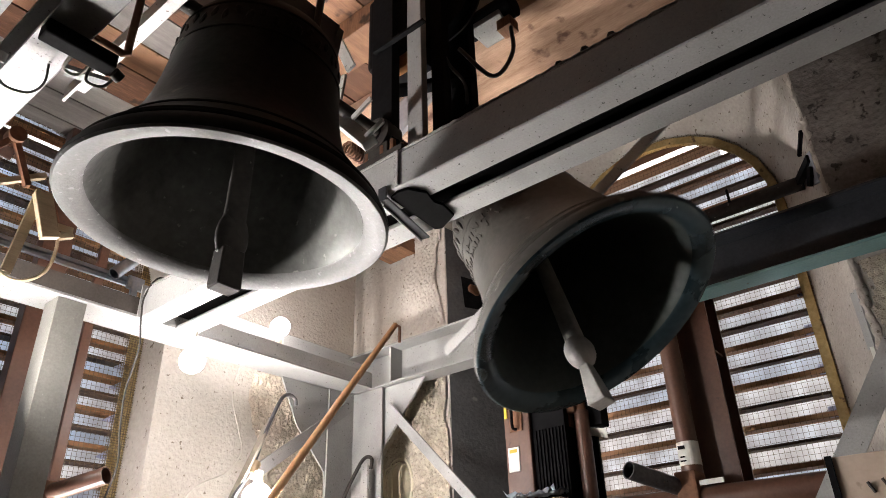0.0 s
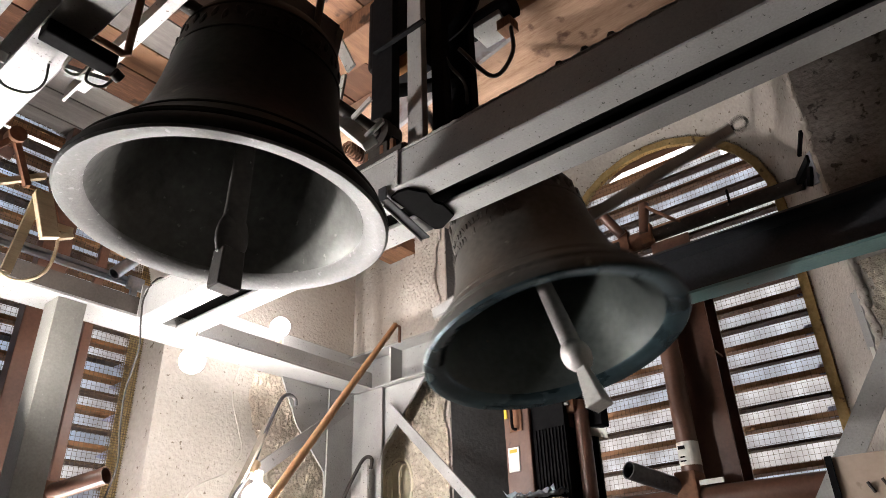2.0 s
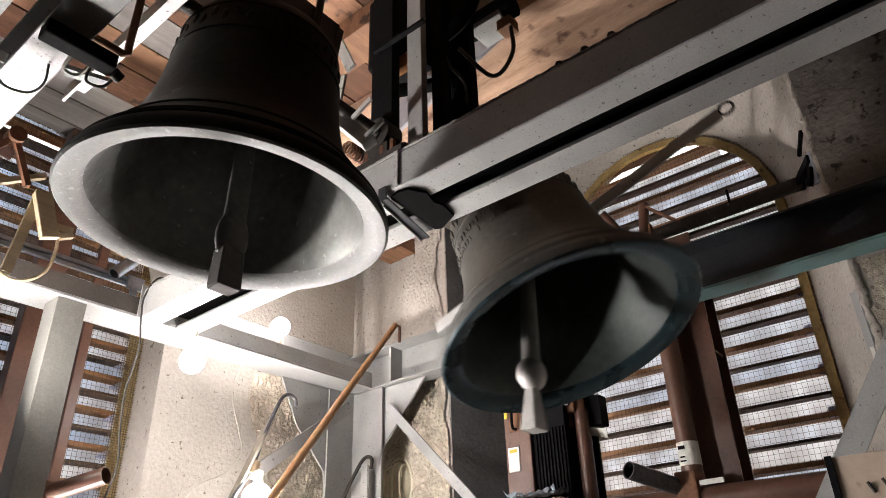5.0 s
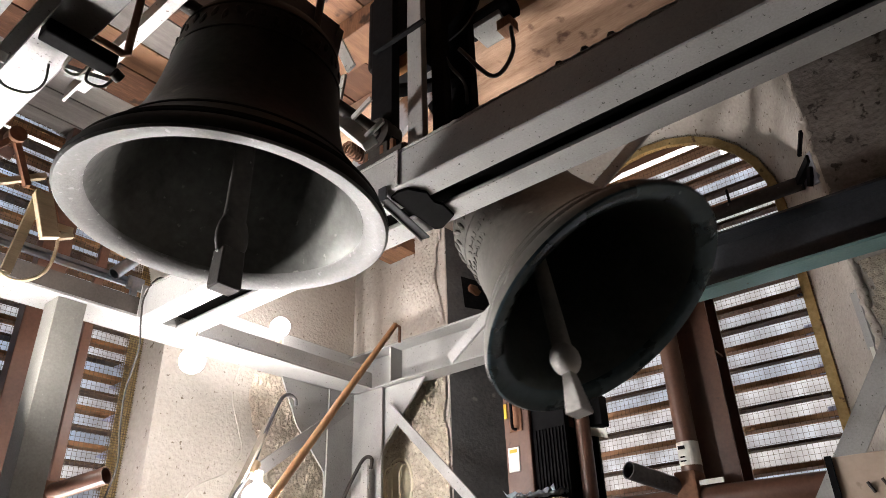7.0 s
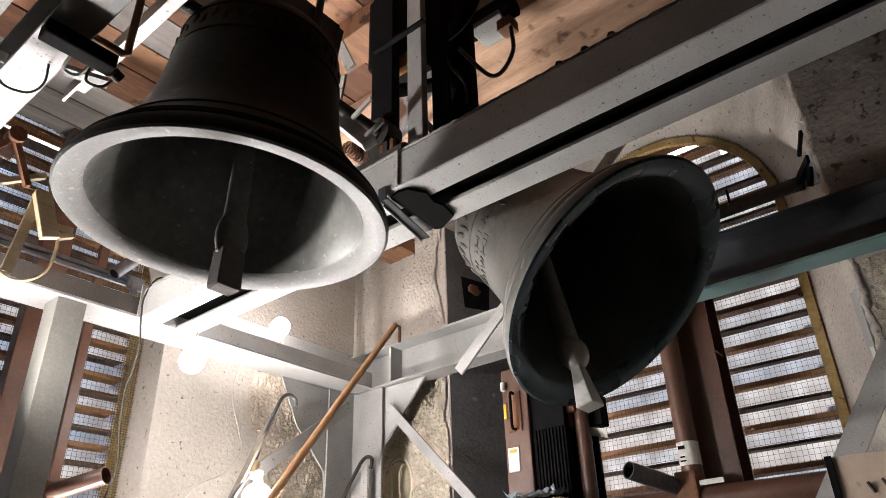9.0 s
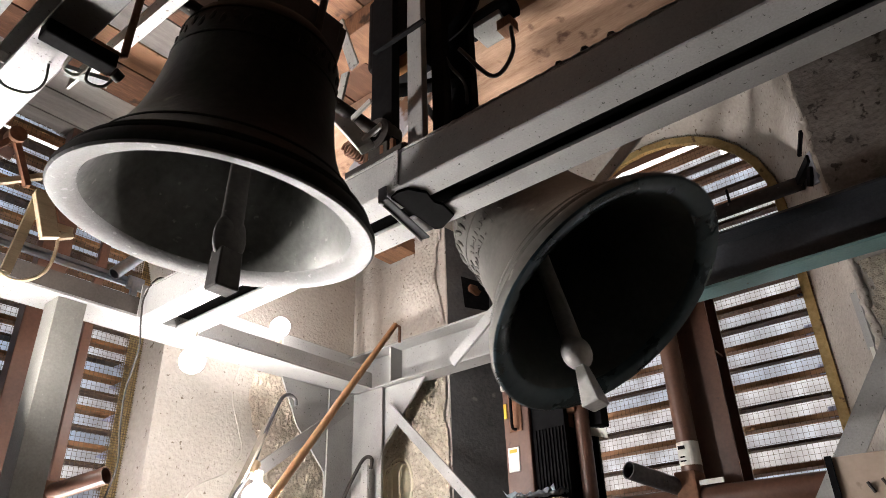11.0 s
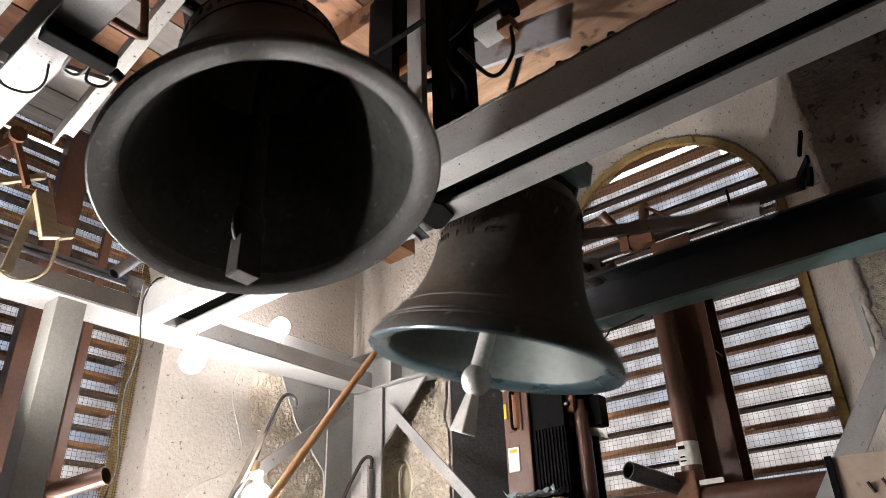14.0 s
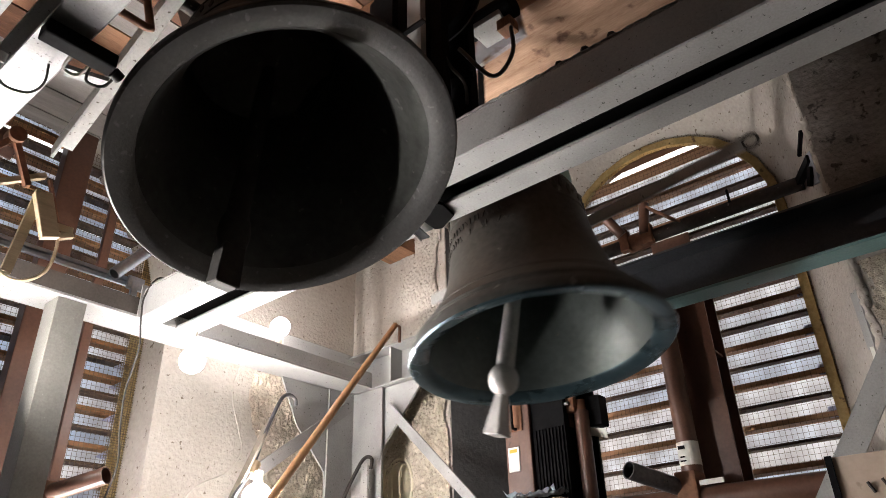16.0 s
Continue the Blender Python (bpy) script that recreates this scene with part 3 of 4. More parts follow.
bell_r = make_bell("green-grey bronze church bell swinging on its yoke", AT_R, 0.612, 0.488, BRONZE_R, BRONZE_LIP, INNER_R, "dark green-grey sound bow", 0.285, 0.60, DARKPAINT)
clap_r = make_clapper(bell_r, 0.765, 0.560, 0.060, BAREIRON, 0.078)
part("lever_arm", bar((0.318, -0.86, 0.04), (0.318, 0.71, 0.04), 0.012, 0.055, (0, 0, 1), 0.002), PAINT, bell_r, "grey flat steel pull arm")
bm = bmesh.new()
tube([(0.318, -0.89 + 0.03 * math.cos(u), 0.04 + 0.03 * math.sin(u)) for u in [k * math.pi / 6 for k in range(13)]], 0.006, 8, bm, False)
part("eye_ring", bm, IRON, bell_r)
part("counterweight_panel", boxed(-0.315, -0.295, -0.37, 0.31, 0.550, 0.715, 0.004), STAINEDBOARD, bell_r, "grey counterweight board with brown stain")
for y in (-0.14, 0.12):
    part("counterweight_strut", bar((-0.278, y * 0.5, 0.20), (-0.290, y, 0.60), 0.030, 0.010, (1, 0, 0)), BLACK, bell_r)
part("yoke_box", boxed(0.06, 0.30, -0.16, 0.02, 0.26, 0.36, 0.006), TEAL, bell_r, "teal painted steel yoke box")


# bearings on the beams
def bearing(x, y, z0, zc):
    b = thing("axle_bearing", "dark cast iron axle bearing on the beam", "bearing", group="axle bearings")
    part("foot", boxed(x - 0.045, x + 0.045, y - 0.13, y + 0.13, z0, z0 + 0.022, 0.004), IRON, b)
    bm = lathe([(0.028, -0.035), (0.062, -0.035), (0.065, 0), (0.062, 0.035), (0.028, 0.035)], 24)
    bm.transform(Matrix.Translation((x, y, zc)) @ Matrix.Rotation(math.pi / 2, 4, "Y"))
    part("housing", bm, IRON, b, "", True)
    part("pedestal", boxed(x - 0.032, x + 0.032, y - 0.055, y + 0.055, z0 + 0.022, zc - 0.05, 0.004), IRON, b)
    for s in (-1, 1):
        part("bolt", tube([(x, y + s * 0.10, z0 + 0.02), (x, y + s * 0.10, z0 + 0.055)], 0.013, 6), RUST, b)


bearing(1.385, 1.359, 2.846, 2.972)
bearing(1.560, 1.327, 2.846, 2.991)
bearing(0.385, 1.359, 2.846, 3.010)
bearing(2.780, 1.327, 2.931, 2.966)

# ---------------------------------------------------------------- drive gear on the beam
gear = thing("bell_drive", "dark steel bell drive frame standing on the beam", "bell drive")
part("post", boxed(1.385, 1.415, 1.178, 1.242, 2.846, 3.56, 0.003), PAINT, gear, "grey flat steel post")
part("post", boxed(1.43, 1.47, 1.12, 1.172, 2.846, 3.78, 0.003), BLACK, gear)
part("post", boxed(1.56, 1.60, 1.10, 1.215, 2.846, 3.78, 0.003), BLACK, gear)
part("post", boxed(1.37, 1.41, 1.30, 1.40, 2.93, 3.78, 0.003), BLACK, gear)
part("cross_bar", bar((1.36, 1.38, 3.355), (1.36, 1.14, 3.355), 0.018, 0.010), BLACK, gear)
part("cross_bar", bar((1.40, 1.40, 3.20), (1.58, 1.10, 3.22), 0.05, 0.02), BLACK, gear)
part("cross_bar", bar((1.40, 1.40, 3.42), (1.58, 1.10, 3.46), 0.07, 0.03), BLACK, gear)
part("drive_housing", boxed(1.40, 1.56, 1.26, 1.46, 3.34, 3.70, 0.02), BLACK, gear)
part("drive_wheel", lathe([(0.0, -0.03), (0.15, -0.03), (0.16, -0.015), (0.13, 0), (0.16, 0.015), (0.15, 0.03), (0, 0.03)], 32), BLACK, gear, "", True).matrix_basis = pose(1.50, 1.16, 3.55, 0, 90, 0)
part("motor_box", boxed(1.66, 1.78, 1.02, 1.165, 3.545, 3.68, 0.006), PAINT, gear, "grey steel motor terminal box")
part("motor", tube([(1.70, 0.98, 3.60), (1.70, 1.19, 3.60)], 0.05, 20), BLACK, gear, "", True)
part("wood_block", boxed(1.42, 1.45, 1.264, 1.345, 3.279, 3.440, 0.003), ORANGEWOOD, gear, "orange timber block")
part("wood_pad", boxed(1.68, 1.74, 0.99, 1.05, 3.49, 3.54, 0.003), WOOD, gear)
part("hose", tube(curve([(1.50, 1.10, 3.30), (1.58, 1.02, 3.18), (1.66, 0.98, 3.32), (1.70, 1.0, 3.50)]), 0.008, 8), DARKCABLE, gear, "", True)
part("hose", tube(curve([(1.44, 1.16, 3.40), (1.46, 1.12, 3.22), (1.52, 1.10, 3.16), (1.56, 1.12, 3.10)]), 0.006, 8), DARKCABLE, gear, "", True)
part("spring", tube([(1.30 + 0.018 * k / 10, 1.44 + 0.022 * math.cos(k * 0.9), 2.93 + 0.022 * math.sin(k * 0.9)) for k in range(60)], 0.005, 6), RUST, gear, "", True)
bolts = [(1.36, 1.40), (1.36, 1.33), (1.355, 1.28)]
for x, y in bolts:
    part("bolt", tube([(x, y, 2.846), (x, y, 2.91)], 0.012, 6), RUST, gear)
for x0, x1 in ((1.86, 2.27), (2.28, 2.74)):
    plank = thing("ceiling_plank", "pale warm timber plank under the ceiling", "plank", group="ceiling planks", kind="structure")
    part("timber", boxed(x0, x1, -2.19, 2.6, 3.735, 3.797, 0.006), PEACHWOOD, plank)
truss = thing("ceiling_joist", "dark timber joist under the board ceiling", "joist", kind="structure")
part("timber", boxed(1.46, 1.62, -2.19, 2.9, 3.685, 3.798, 0.006), WOOD, truss)

# striker unit on the other beam
striker = thing("striker_unit", "black steel striker unit with cables on the beam", "striker")
part("case", boxed(0.335, 0.495, 1.340, 1.385, 2.660, 2.699, 0.006), BLACK, striker)
part("nozzle", tube([(0.500, 1.37, 2.67), (0.52, 1.375, 2.665)], 0.014, 14), IRON, striker, "", True)
part("bracket", bar((0.43, 1.47, 2.69), (0.52, 1.44, 2.69), 0.03, 0.012), PAINT, striker)
part("cable", tube(curve([(0.41, 1.385, 2.67), (0.415, 1.43, 2.66), (0.445, 1.43, 2.66), (0.455, 1.385, 2.67)]), 0.004, 8), CABLE, striker, "pale looped cable", True)
part("cable", tube(curve([(0.455, 1.385, 2.67), (0.465, 1.42, 2.65), (0.50, 1.41, 2.65), (0.51, 1.37, 2.67)]), 0.0035, 8), DARKCABLE, striker, "", True)
loop = thing("cable_loop", "dark cable loop hanging under the beam", "cable")
part("cable", tube(curve([(0.315, 1.53, 2.70), (0.315, 1.545, 2.67), (0.345, 1.575, 2.65), (0.395, 1.56, 2.65), (0.41, 1.52, 2.665), (0.40, 1.49, 2.70)]), 0.0032, 8), DARKCABLE, loop, "", True)
part("tie", tube([(0.315, 1.53, 2.70), (0.315, 1.54, 2.68)], 0.012, 10), BAREIRON, loop)


# ---------------------------------------------------------------- lamps
def hung_bulb(at, top, glow_r, mat, side=1):
    """A lit globe on its socket, which sits above it (side 1) or below it (side -1)."""
    b = thing("light_bulb", "lit warm-white bulb on a short pale cable", "lamp", group="work lamps")
    ball = bmesh.new()
    bmesh.ops.create_uvsphere(ball, u_segments=24, v_segments=14, radius=glow_r)
    ball.transform(Matrix.Translation(at))
    part("globe", ball, mat, b, "glowing globe", True)
    x, y, z = at
    end = z + side * (glow_r + 0.05)
    part("socket", tube([(x, y, z + side * glow_r * 0.9), (x, y, end)], 0.02, 14), IVORY, b, "", True)
    part("cable", tube(curve([(x, y, end), ((x + top[0]) / 2 + 0.01, (y + top[1]) / 2 + 0.01, (end + top[2]) / 2 + 0.03 * side), top]), 0.005, 8), CABLE, b, "", True)


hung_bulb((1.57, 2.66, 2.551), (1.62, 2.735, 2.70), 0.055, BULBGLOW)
hung_bulb((2.123, 2.80, 2.909), (2.02, 2.79, 2.715), 0.050, SMALLBULB, -1)


def floodlight(at, aim, label, size=1.0):
    """A work floodlight: housing, glowing glass, rim and stand pole."""
    f = thing("floodlight", label, "lamp", group="work lamps")
    m = look(at, aim)
    rim = bmesh.new()
    for a in ((-0.13, 0.13, 0.072, 0.09), (-0.13, 0.13, -0.09, -0.072), (-0.13, -0.112, -0.072, 0.072), (0.112, 0.13, -0.072, 0.072)):
        box(rim, *a, -0.008, 0.004)
    for name, mesh, mat in (("housing", boxed(-0.13, 0.13, -0.09, 0.09, 0.005, 0.09, 0.012), IVORY), ("glass", boxed(-0.111, 0.111, -0.071, 0.071, -0.003, 0.003), FLOODGLOW), ("rim", rim, DARKPAINT)):
        mesh.transform(m @ Matrix.Diagonal((size, size, size, 1)))
        part(name, mesh, mat, f)
    back = Vector(at) + (Vector(at) - Vector(aim)).normalized() * 0.08
    part("stand", tube([back, (back.x, back.y, 0)], 0.016, 12), IRON, f, "", True)


floodlight((1.92, 2.58, 1.965), (1.45, 1.75, 2.90), "lit work floodlight on a stand aimed up at the bells", 0.60)
hung_bulb((1.986, 2.68, 2.033), (2.04, 2.79, 2.19), 0.064, BULBGLOW)
floodlight((0.60, 2.60, 2.22), (0.95, 1.90, 2.80), "lit work floodlight on a stand near the louvres", 0.54)
floodlight((1.17, 2.91, 1.13), (1.45, 1.60, 2.60), "lit work floodlight on a low stand below the bells", 0.60)

bulkhead = thing("bulkhead_lamp", "unlit ivory oval bulkhead lamp with wire guard", "lamp")
bm = lathe([(0, 0.055), (0.05, 0.05), (0.075, 0.03), (0.085, 0)], 32)
bm.transform(Matrix.Translation((2.946, 2.71, 2.20)) @ Matrix.Rotation(-math.pi / 2, 4, "Y") @ Matrix.Diagonal((1.45, 1, 1, 1)))
part("glass", bm, IVORY, bulkhead, "", True)
for y in (-0.055, 0, 0.055):
    h = 0.125 * math.sqrt(1 - (y / 0.11) ** 2)
    part("guard_wire", tube(curve([(2.945, 2.71 + y, 2.20 - h), (2.885, 2.71 + y, 2.20 - h * 0.7), (2.875, 2.71 + y, 2.20), (2.885, 2.71 + y, 2.20 + h * 0.7), (2.945, 2.71 + y, 2.20 + h)]), 0.005, 8), IVORY, bulkhead, "", True)
part("guard_ring", tube([(2.935, 2.71 + 0.098 * math.cos(u), 2.20 + 0.138 * math.sin(u)) for u in [k * math.pi / 12 for k in range(25)]], 0.008, 8, None, False), IVORY, bulkhead, "", True)


# ---------------------------------------------------------------- louvred windows
def wire_screen(name, parent, along, w0, w1, z0, z1, depth, step=0.025):
    bm = bmesh.new()
    r = 0.00065

    def wire(a0, a1, b0, b1):
        if along == "y":
            box(bm, depth - r, depth + r, a0, a1, b0, b1)
        else:
            box(bm, a0, a1, depth - r, depth + r, b0, b1)
    w = w0
    while w < w1:
        wire(w - r, w + r, z0, z1)
        w += step
    z = z0
    while z < z1:
        wire(w0, w1, z - r, z + r)
        z += step
    ob = part(name, bm, MESHWIRE, parent, "fine rusty wire bird screen")
    return tagged(ob, kind="stuff")


def band(outline, width, d0, d1, along, mat, name, parent):
    """A flat frame that follows an opening's outline on its inner side."""
    c = (sum(w for w, z in outline) / len(outline), 2.8)
    ins = []
    for w, z in outline:
        v = Vector((c[0] - w, (3.42 - z) if z > 3.42 and along == "y" else 0))
        v = v.normalized() * width if v.length > 1e-6 else v
        ins.append((w + v[0], z + v[1]))
    bm = bmesh.new()

    def v3(p, d):
        return bm.verts.new((d, p[0], p[1]) if along == "y" else (p[0], d, p[1]))
    rows = [[v3(p, d) for p in line] for line, d in ((outline, d0), (ins, d0), (ins, d1), (outline, d1))]
    for a, b in zip(rows, rows[1:] + rows[:1]):
        for k in range(len(a) - 1):
            bm.faces.new((a[k], a[k + 1], b[k + 1], b[k]))
    return part(name, bm, mat, parent, "ochre rusted screen frame")


window_1 = thing("window_1", "arched opening with brown wooden louvre slats and wire screen", "window", kind="structure")
rnd = random.Random(11)
slat_e = part("slat", boxed(-0.045, 0.03, -0.72, 0.72, -0.013, 0.013, 0.003), SLATWOOD, window_1)
slat_e.location = (3.636, 1.25, 1.71)
thin_e = part("slat", boxed(-0.03, 0.03, -0.72, 0.72, -0.007, 0.007), DARKSLAT, window_1)
thin_e.location = (3.636, 1.25, 1.81)
for k in range(2, 24):
    z = 1.71 + 0.1015 * k - 0.0015
    ob = new("slat", (thin_e if k % 2 else slat_e).data)
    ob.parent = window_1
    ob.location = (3.636, 1.25, z + rnd.uniform(-0.004, 0.004))
    ob.rotation_euler = (rnd.uniform(-0.004, 0.004), radians(rnd.uniform(-4, 4)), 0)
# translucent weather strips behind the slats, cut short under the crown of the arch
for k in range(22):
    z = 1.7585 + 0.1015 * k
    y0, y1 = (0.575, 1.935) if z < 3.80 else (1.31 - math.sqrt(0.4556 - (z - 3.40) ** 2), 1.90)
    if z > 4.02:
        break
    strip = part("weather_strip", boxed(-0.0015, 0.0015, y0 - 1.25, y1 - 1.25, -0.0505, 0.0505), WEATHERSTRIP, window_1, "" if k else "milky translucent weather strip behind the slats")
    strip.location = (3.676, 1.25, z)
    strip.rotation_euler = (rnd.uniform(-0.006, 0.006), radians(rnd.uniform(-3, 3)), 0)
wire_screen("wire_screen", window_1, "y", 0.56, 1.93, 1.6, 4.1, 3.578)
band(OUT_E, 0.045, 3.57, 3.60, "y", MESHBAND, "screen_frame", window_1)
for y, zz in ((0.60, 2.90), (0.61, 2.70), (0.60, 2.50), (0.61, 2.30)):
    part("film_scrap", boxed(3.60, 3.606, y, y + 0.05, zz, zz + 0.05), FILM, window_1, "bluish plastic film scrap")

window_2 = thing("window_2", "opening with weathered wooden louvre slats and wire screen", "window", kind="structure")
slat_n = part("slat", boxed(-1.03, 1.03, -0.020, 0.055, -0.011, 0.011, 0.003), PALESLAT, window_2)
slat_n.location = (0.66, 3.39, 1.64)
thin_n = part("slat", boxed(-1.03, 1.03, -0.020, 0.055, -0.006, 0.006), DARKSLAT, window_2)
thin_n.location = (0.66, 3.39, 1.72)
for k in range(1, 27):
    z = 1.72 + 0.0835 * k
    ob = new("slat", (slat_n if k % 2 else thin_n).data)
    ob.parent = window_2
    ob.location = (0.66, 3.39, z + rnd.uniform(-0.004, 0.004))
    ob.rotation_euler = (radians(rnd.uniform(-4, 4)), rnd.uniform(-0.003, 0.003), 0)
for k in range(27):
    z = 1.68 + 0.0835 * k
    if k == 25:
        continue
    strip = part("weather_strip", boxed(-1.02, 1.01, -0.0015, 0.0015, -0.0415, 0.0415), WEATHERSTRIP, window_2, "" if k else "milky translucent weather strip behind the slats")
    strip.location = (0.66, 3.452, z)
    strip.rotation_euler = (radians(rnd.uniform(-3, 3)), rnd.uniform(-0.003, 0.003), 0)
wire_screen("wire_screen", window_2, "x", -0.35, 1.67, 1.55, 3.9, 3.31, 0.022)
part("screen_frame", boxed(1.598, 1.668, 3.314, 3.319, 1.55, 3.9), MESHBAND, window_2, "ochre rusted screen frame")
bm = bmesh.new()
for k in range(8):
    tube([(1.575 + k * 0.012, 3.306, 1.55), (1.575 + k * 0.012, 3.306, 3.9)], 0.0013, 5, bm)
for k in range(195):
    tube([(1.572, 3.3055, 1.56 + k * 0.012), (1.668, 3.3055, 1.56 + k * 0.012)], 0.0013, 5, bm)
tagged(part("mesh_strip", bm, MESHWIRE, window_2, "rusty wire mesh folded over the jamb"), kind="stuff")
part("mullion", boxed(1.345, 1.39, 3.27, 3.30, 1.55, 3.9, 0.004), BROWN, window_2)
part("mullion", boxed(1.06, 1.19, 3.22, 3.30, 1.55, 3.9, 0.006), BROWN, window_2)
for zz in (2.68, 2.58, 2.42, 2.25, 2.15):
    part("film_scrap", plate([(1.55, 3.345, zz), (1.62, 3.345, zz + 0.05), (1.65, 3.345, zz + 0.045), (1.60, 3.345, zz - 0.005)], (0, 1, 0), 0.002), FILM, window_2, "bluish plastic film scrap")

# ---------------------------------------------------------------- brown pipework before the east louvres
column = thing("steel_column", "brown painted steel column before the louvres", "column")
bm = bmesh.new()
box(bm, 3.18, 3.19, 0.975, 1.175, 0, 3.22, 0.002)
box(bm, 3.19, 3.33, 1.05, 1.06, 0, 3.22)
box(bm, 3.33, 3.34, 0.975, 1.135, 0, 3.22, 0.002)
part("profile", bm, BROWN, column)
part("web_stiffener", boxed(3.215, 3.325, 0.985, 1.05, 2.60, 2.61), BROWN, column)
down = thing("vertical_pipe", "glossy brown painted vertical pipe with paper label", "pipe")
part("tube", tube([(3.10, 1.153, 0), (3.10, 1.153, 2.98)], 0.045, 24), BROWN, down, "", True)
part("label", lathe([(0.0462, 2.09), (0.0468, 2.09), (0.0468, 2.19), (0.0462, 2.19)], 28), PAPER, down, "white paper label with grey print").location = (3.10, 1.153, 0)
for k, (w, zz) in enumerate(((0.030, 2.165), (0.022, 2.125), (0.026, 2.108))):
    part("print_line", bar((3.053, 1.165 + w / 2, zz), (3.053, 1.165 - w / 2, zz), 0.003, 0.006 if k else 0.014, (0, 0, 1)), BLACK, down)
cross = thing("cross_pipe", "dark scaffold pipe across the arched opening", "pipe")
part("tube", tube([(3.20, 2.15, 3.27), (3.20, 0.42, 3.275)], 0.034, 20), IRON, cross, "", True)
part("coupler", tube([(3.20, 1.30, 3.27), (3.20, 1.17, 3.27)], 0.047, 14), RUST, cross, "rusty scaffold coupler", True)
part("coupler_jaw", boxed(3.15, 3.19, 1.15, 1.21, 3.22, 3.33, 0.004), RUST, cross)
part("coupler_jaw", boxed(3.15, 3.19, 1.28, 1.33, 3.22, 3.34, 0.004), RUST, cross)
part("stub", tube([(3.16, 1.19, 3.28), (3.16, 1.165, 3.45)], 0.027, 16), BROWN, cross, "", True)
part("stub", tube([(3.13, 1.30, 3.30), (3.05, 1.36, 3.42)], 0.027, 16), BROWN, cross, "", True)
part("strut", bar((3.15, 1.15, 3.42), (3.18, 1.00, 3.28), 0.03, 0.01), RUST, cross)
part("clip", boxed(3.16, 3.17, 0.74, 0.75, 3.29, 3.36), BLACK, cross)
low = thing("cross_pipe", "brown painted pipe along the louvre sill", "pipe")
part("tube", tube([(3.02, 1.95, 1.945), (3.02, 0.30, 1.925)], 0.055, 22), BROWN, low, "", True)
part("coupler", boxed(2.95, 3.07, 1.09, 1.18, 1.93, 2.05, 0.01), RUST, low)
part("tag", boxed(2.955, 2.962, 0.98, 1.08, 1.985, 2.005), PAPER, low)
stub = thing("scaffold_pipe", "short open-ended dark steel scaffold pipe", "pipe")
part("tube", pipe((2.75, 1.283, 2.048), (3.02, 1.16, 1.985), 0.036, 0.004), DARKSTEEL, stub, "", True)
riser = thing("vertical_pipe", "brown painted riser pipe with clamp", "pipe")
part("tube", tube([(2.90, 1.543, 0), (2.90, 1.543, 2.37)], 0.034, 20), BROWN, riser, "", True)
part("collar", tube([(2.90, 1.543, 2.37), (2.90, 1.543, 2.42)], 0.024, 16), RUST, riser, "", True)
part("clamp", boxed(2.86, 2.90, 1.585, 1.64, 2.30, 2.46, 0.004), RUST, riser)
part("clamp", boxed(2.85, 2.88, 1.55, 1.59, 2.36, 2.47, 0.004), RUST, riser)
part("clamp_bolt", tube([(2.84, 1.57, 2.40), (2.84, 1.66, 2.40)], 0.008, 8), BAREIRON, riser)
jbox = thing("junction_box", "black junction box with a torn paper sheet", "junction box")
part("case", boxed(2.93, 3.005, 1.46, 1.56, 2.30, 2.44, 0.006), BLACK, jbox)
part("sheet", plate([(2.92, 1.53, 2.295), (2.92, 1.44, 2.275), (2.95, 1.45, 2.24), (2.95, 1.54, 2.265)], (0.6, 0, 0.8), 0.002), PAPER, jbox)
part("back_board", boxed(3.00, 3.02, 1.53, 1.80, 1.7, 2.55), BLACK, jbox)

cabinet = thing("control_cabinet", "brown steel control cabinet with black ribbed side", "cabinet")
part("body", boxed(2.80, 2.98, 1.765, 1.905, 1.0, 2.62, 0.006), BROWN, cabinet)
part("side_panel", boxed(2.82, 2.97, 1.59, 1.762, 1.0, 2.55), BLACK, cabinet, "black ribbed side panel")
for k in range(9):
    part("rib", boxed(2.812, 2.82, 1.60 + k * 0.0175, 1.608 + k * 0.0175, 1.0, 2.30), BLACK, cabinet)
hz = [(2.795, 1.835, 2.49), (2.765, 1.835, 2.485), (2.762, 1.835, 2.40), (2.765, 1.835, 2.325), (2.795, 1.835, 2.32)]
part("handle", tube(curve(hz, 4), 0.007, 10), BLACK, cabinet, "black loop handle", True)
part("handle_plate", boxed(2.792, 2.80, 1.80, 1.87, 2.31, 2.50, 0.003), RUST, cabinet)
part("warning_strip", boxed(2.793, 2.80, 1.882, 1.898, 2.38, 2.45), YELLOW, cabinet, "yellow warning strip")
part("paper_label", boxed(2.795, 2.80, 1.83, 1.89, 2.13, 2.24), PAPER, cabinet, "white paper label with yellow head")
part("label_head", boxed(2.793, 2.795, 1.84, 1.88, 2.215, 2.23), YELLOW, cabinet)
part("top_lens", tube([(2.79, 1.89, 2.515), (2.79, 1.89, 2.555)], 0.013, 12), PAPER, cabinet, "", True)
debris = thing("plastic_sheet", "crumpled grey plastic sheet on a ledge", "sheet")
bm = bmesh.new()
bmesh.ops.create_grid(bm, x_segments=10, y_segments=14, size=0.5)
for v in bm.verts:
    v.co = Vector((2.76 + v.co.x * 0.14, 1.73 + v.co.y * 0.26, 2.01 + 0.03 * noise.noise(v.co * 9)))
part("sheet", bm, STEEL, debris, "", True)
ledge = thing("wooden_ledge", "small brown wooden ledge by the cabinet", "ledge")
part("board", boxed(2.68, 2.80, 1.57, 1.90, 1.955, 1.975), PALEWOOD, ledge)

ply = thing("plywood_panel", "pale plywood panel with dark screws", "panel")
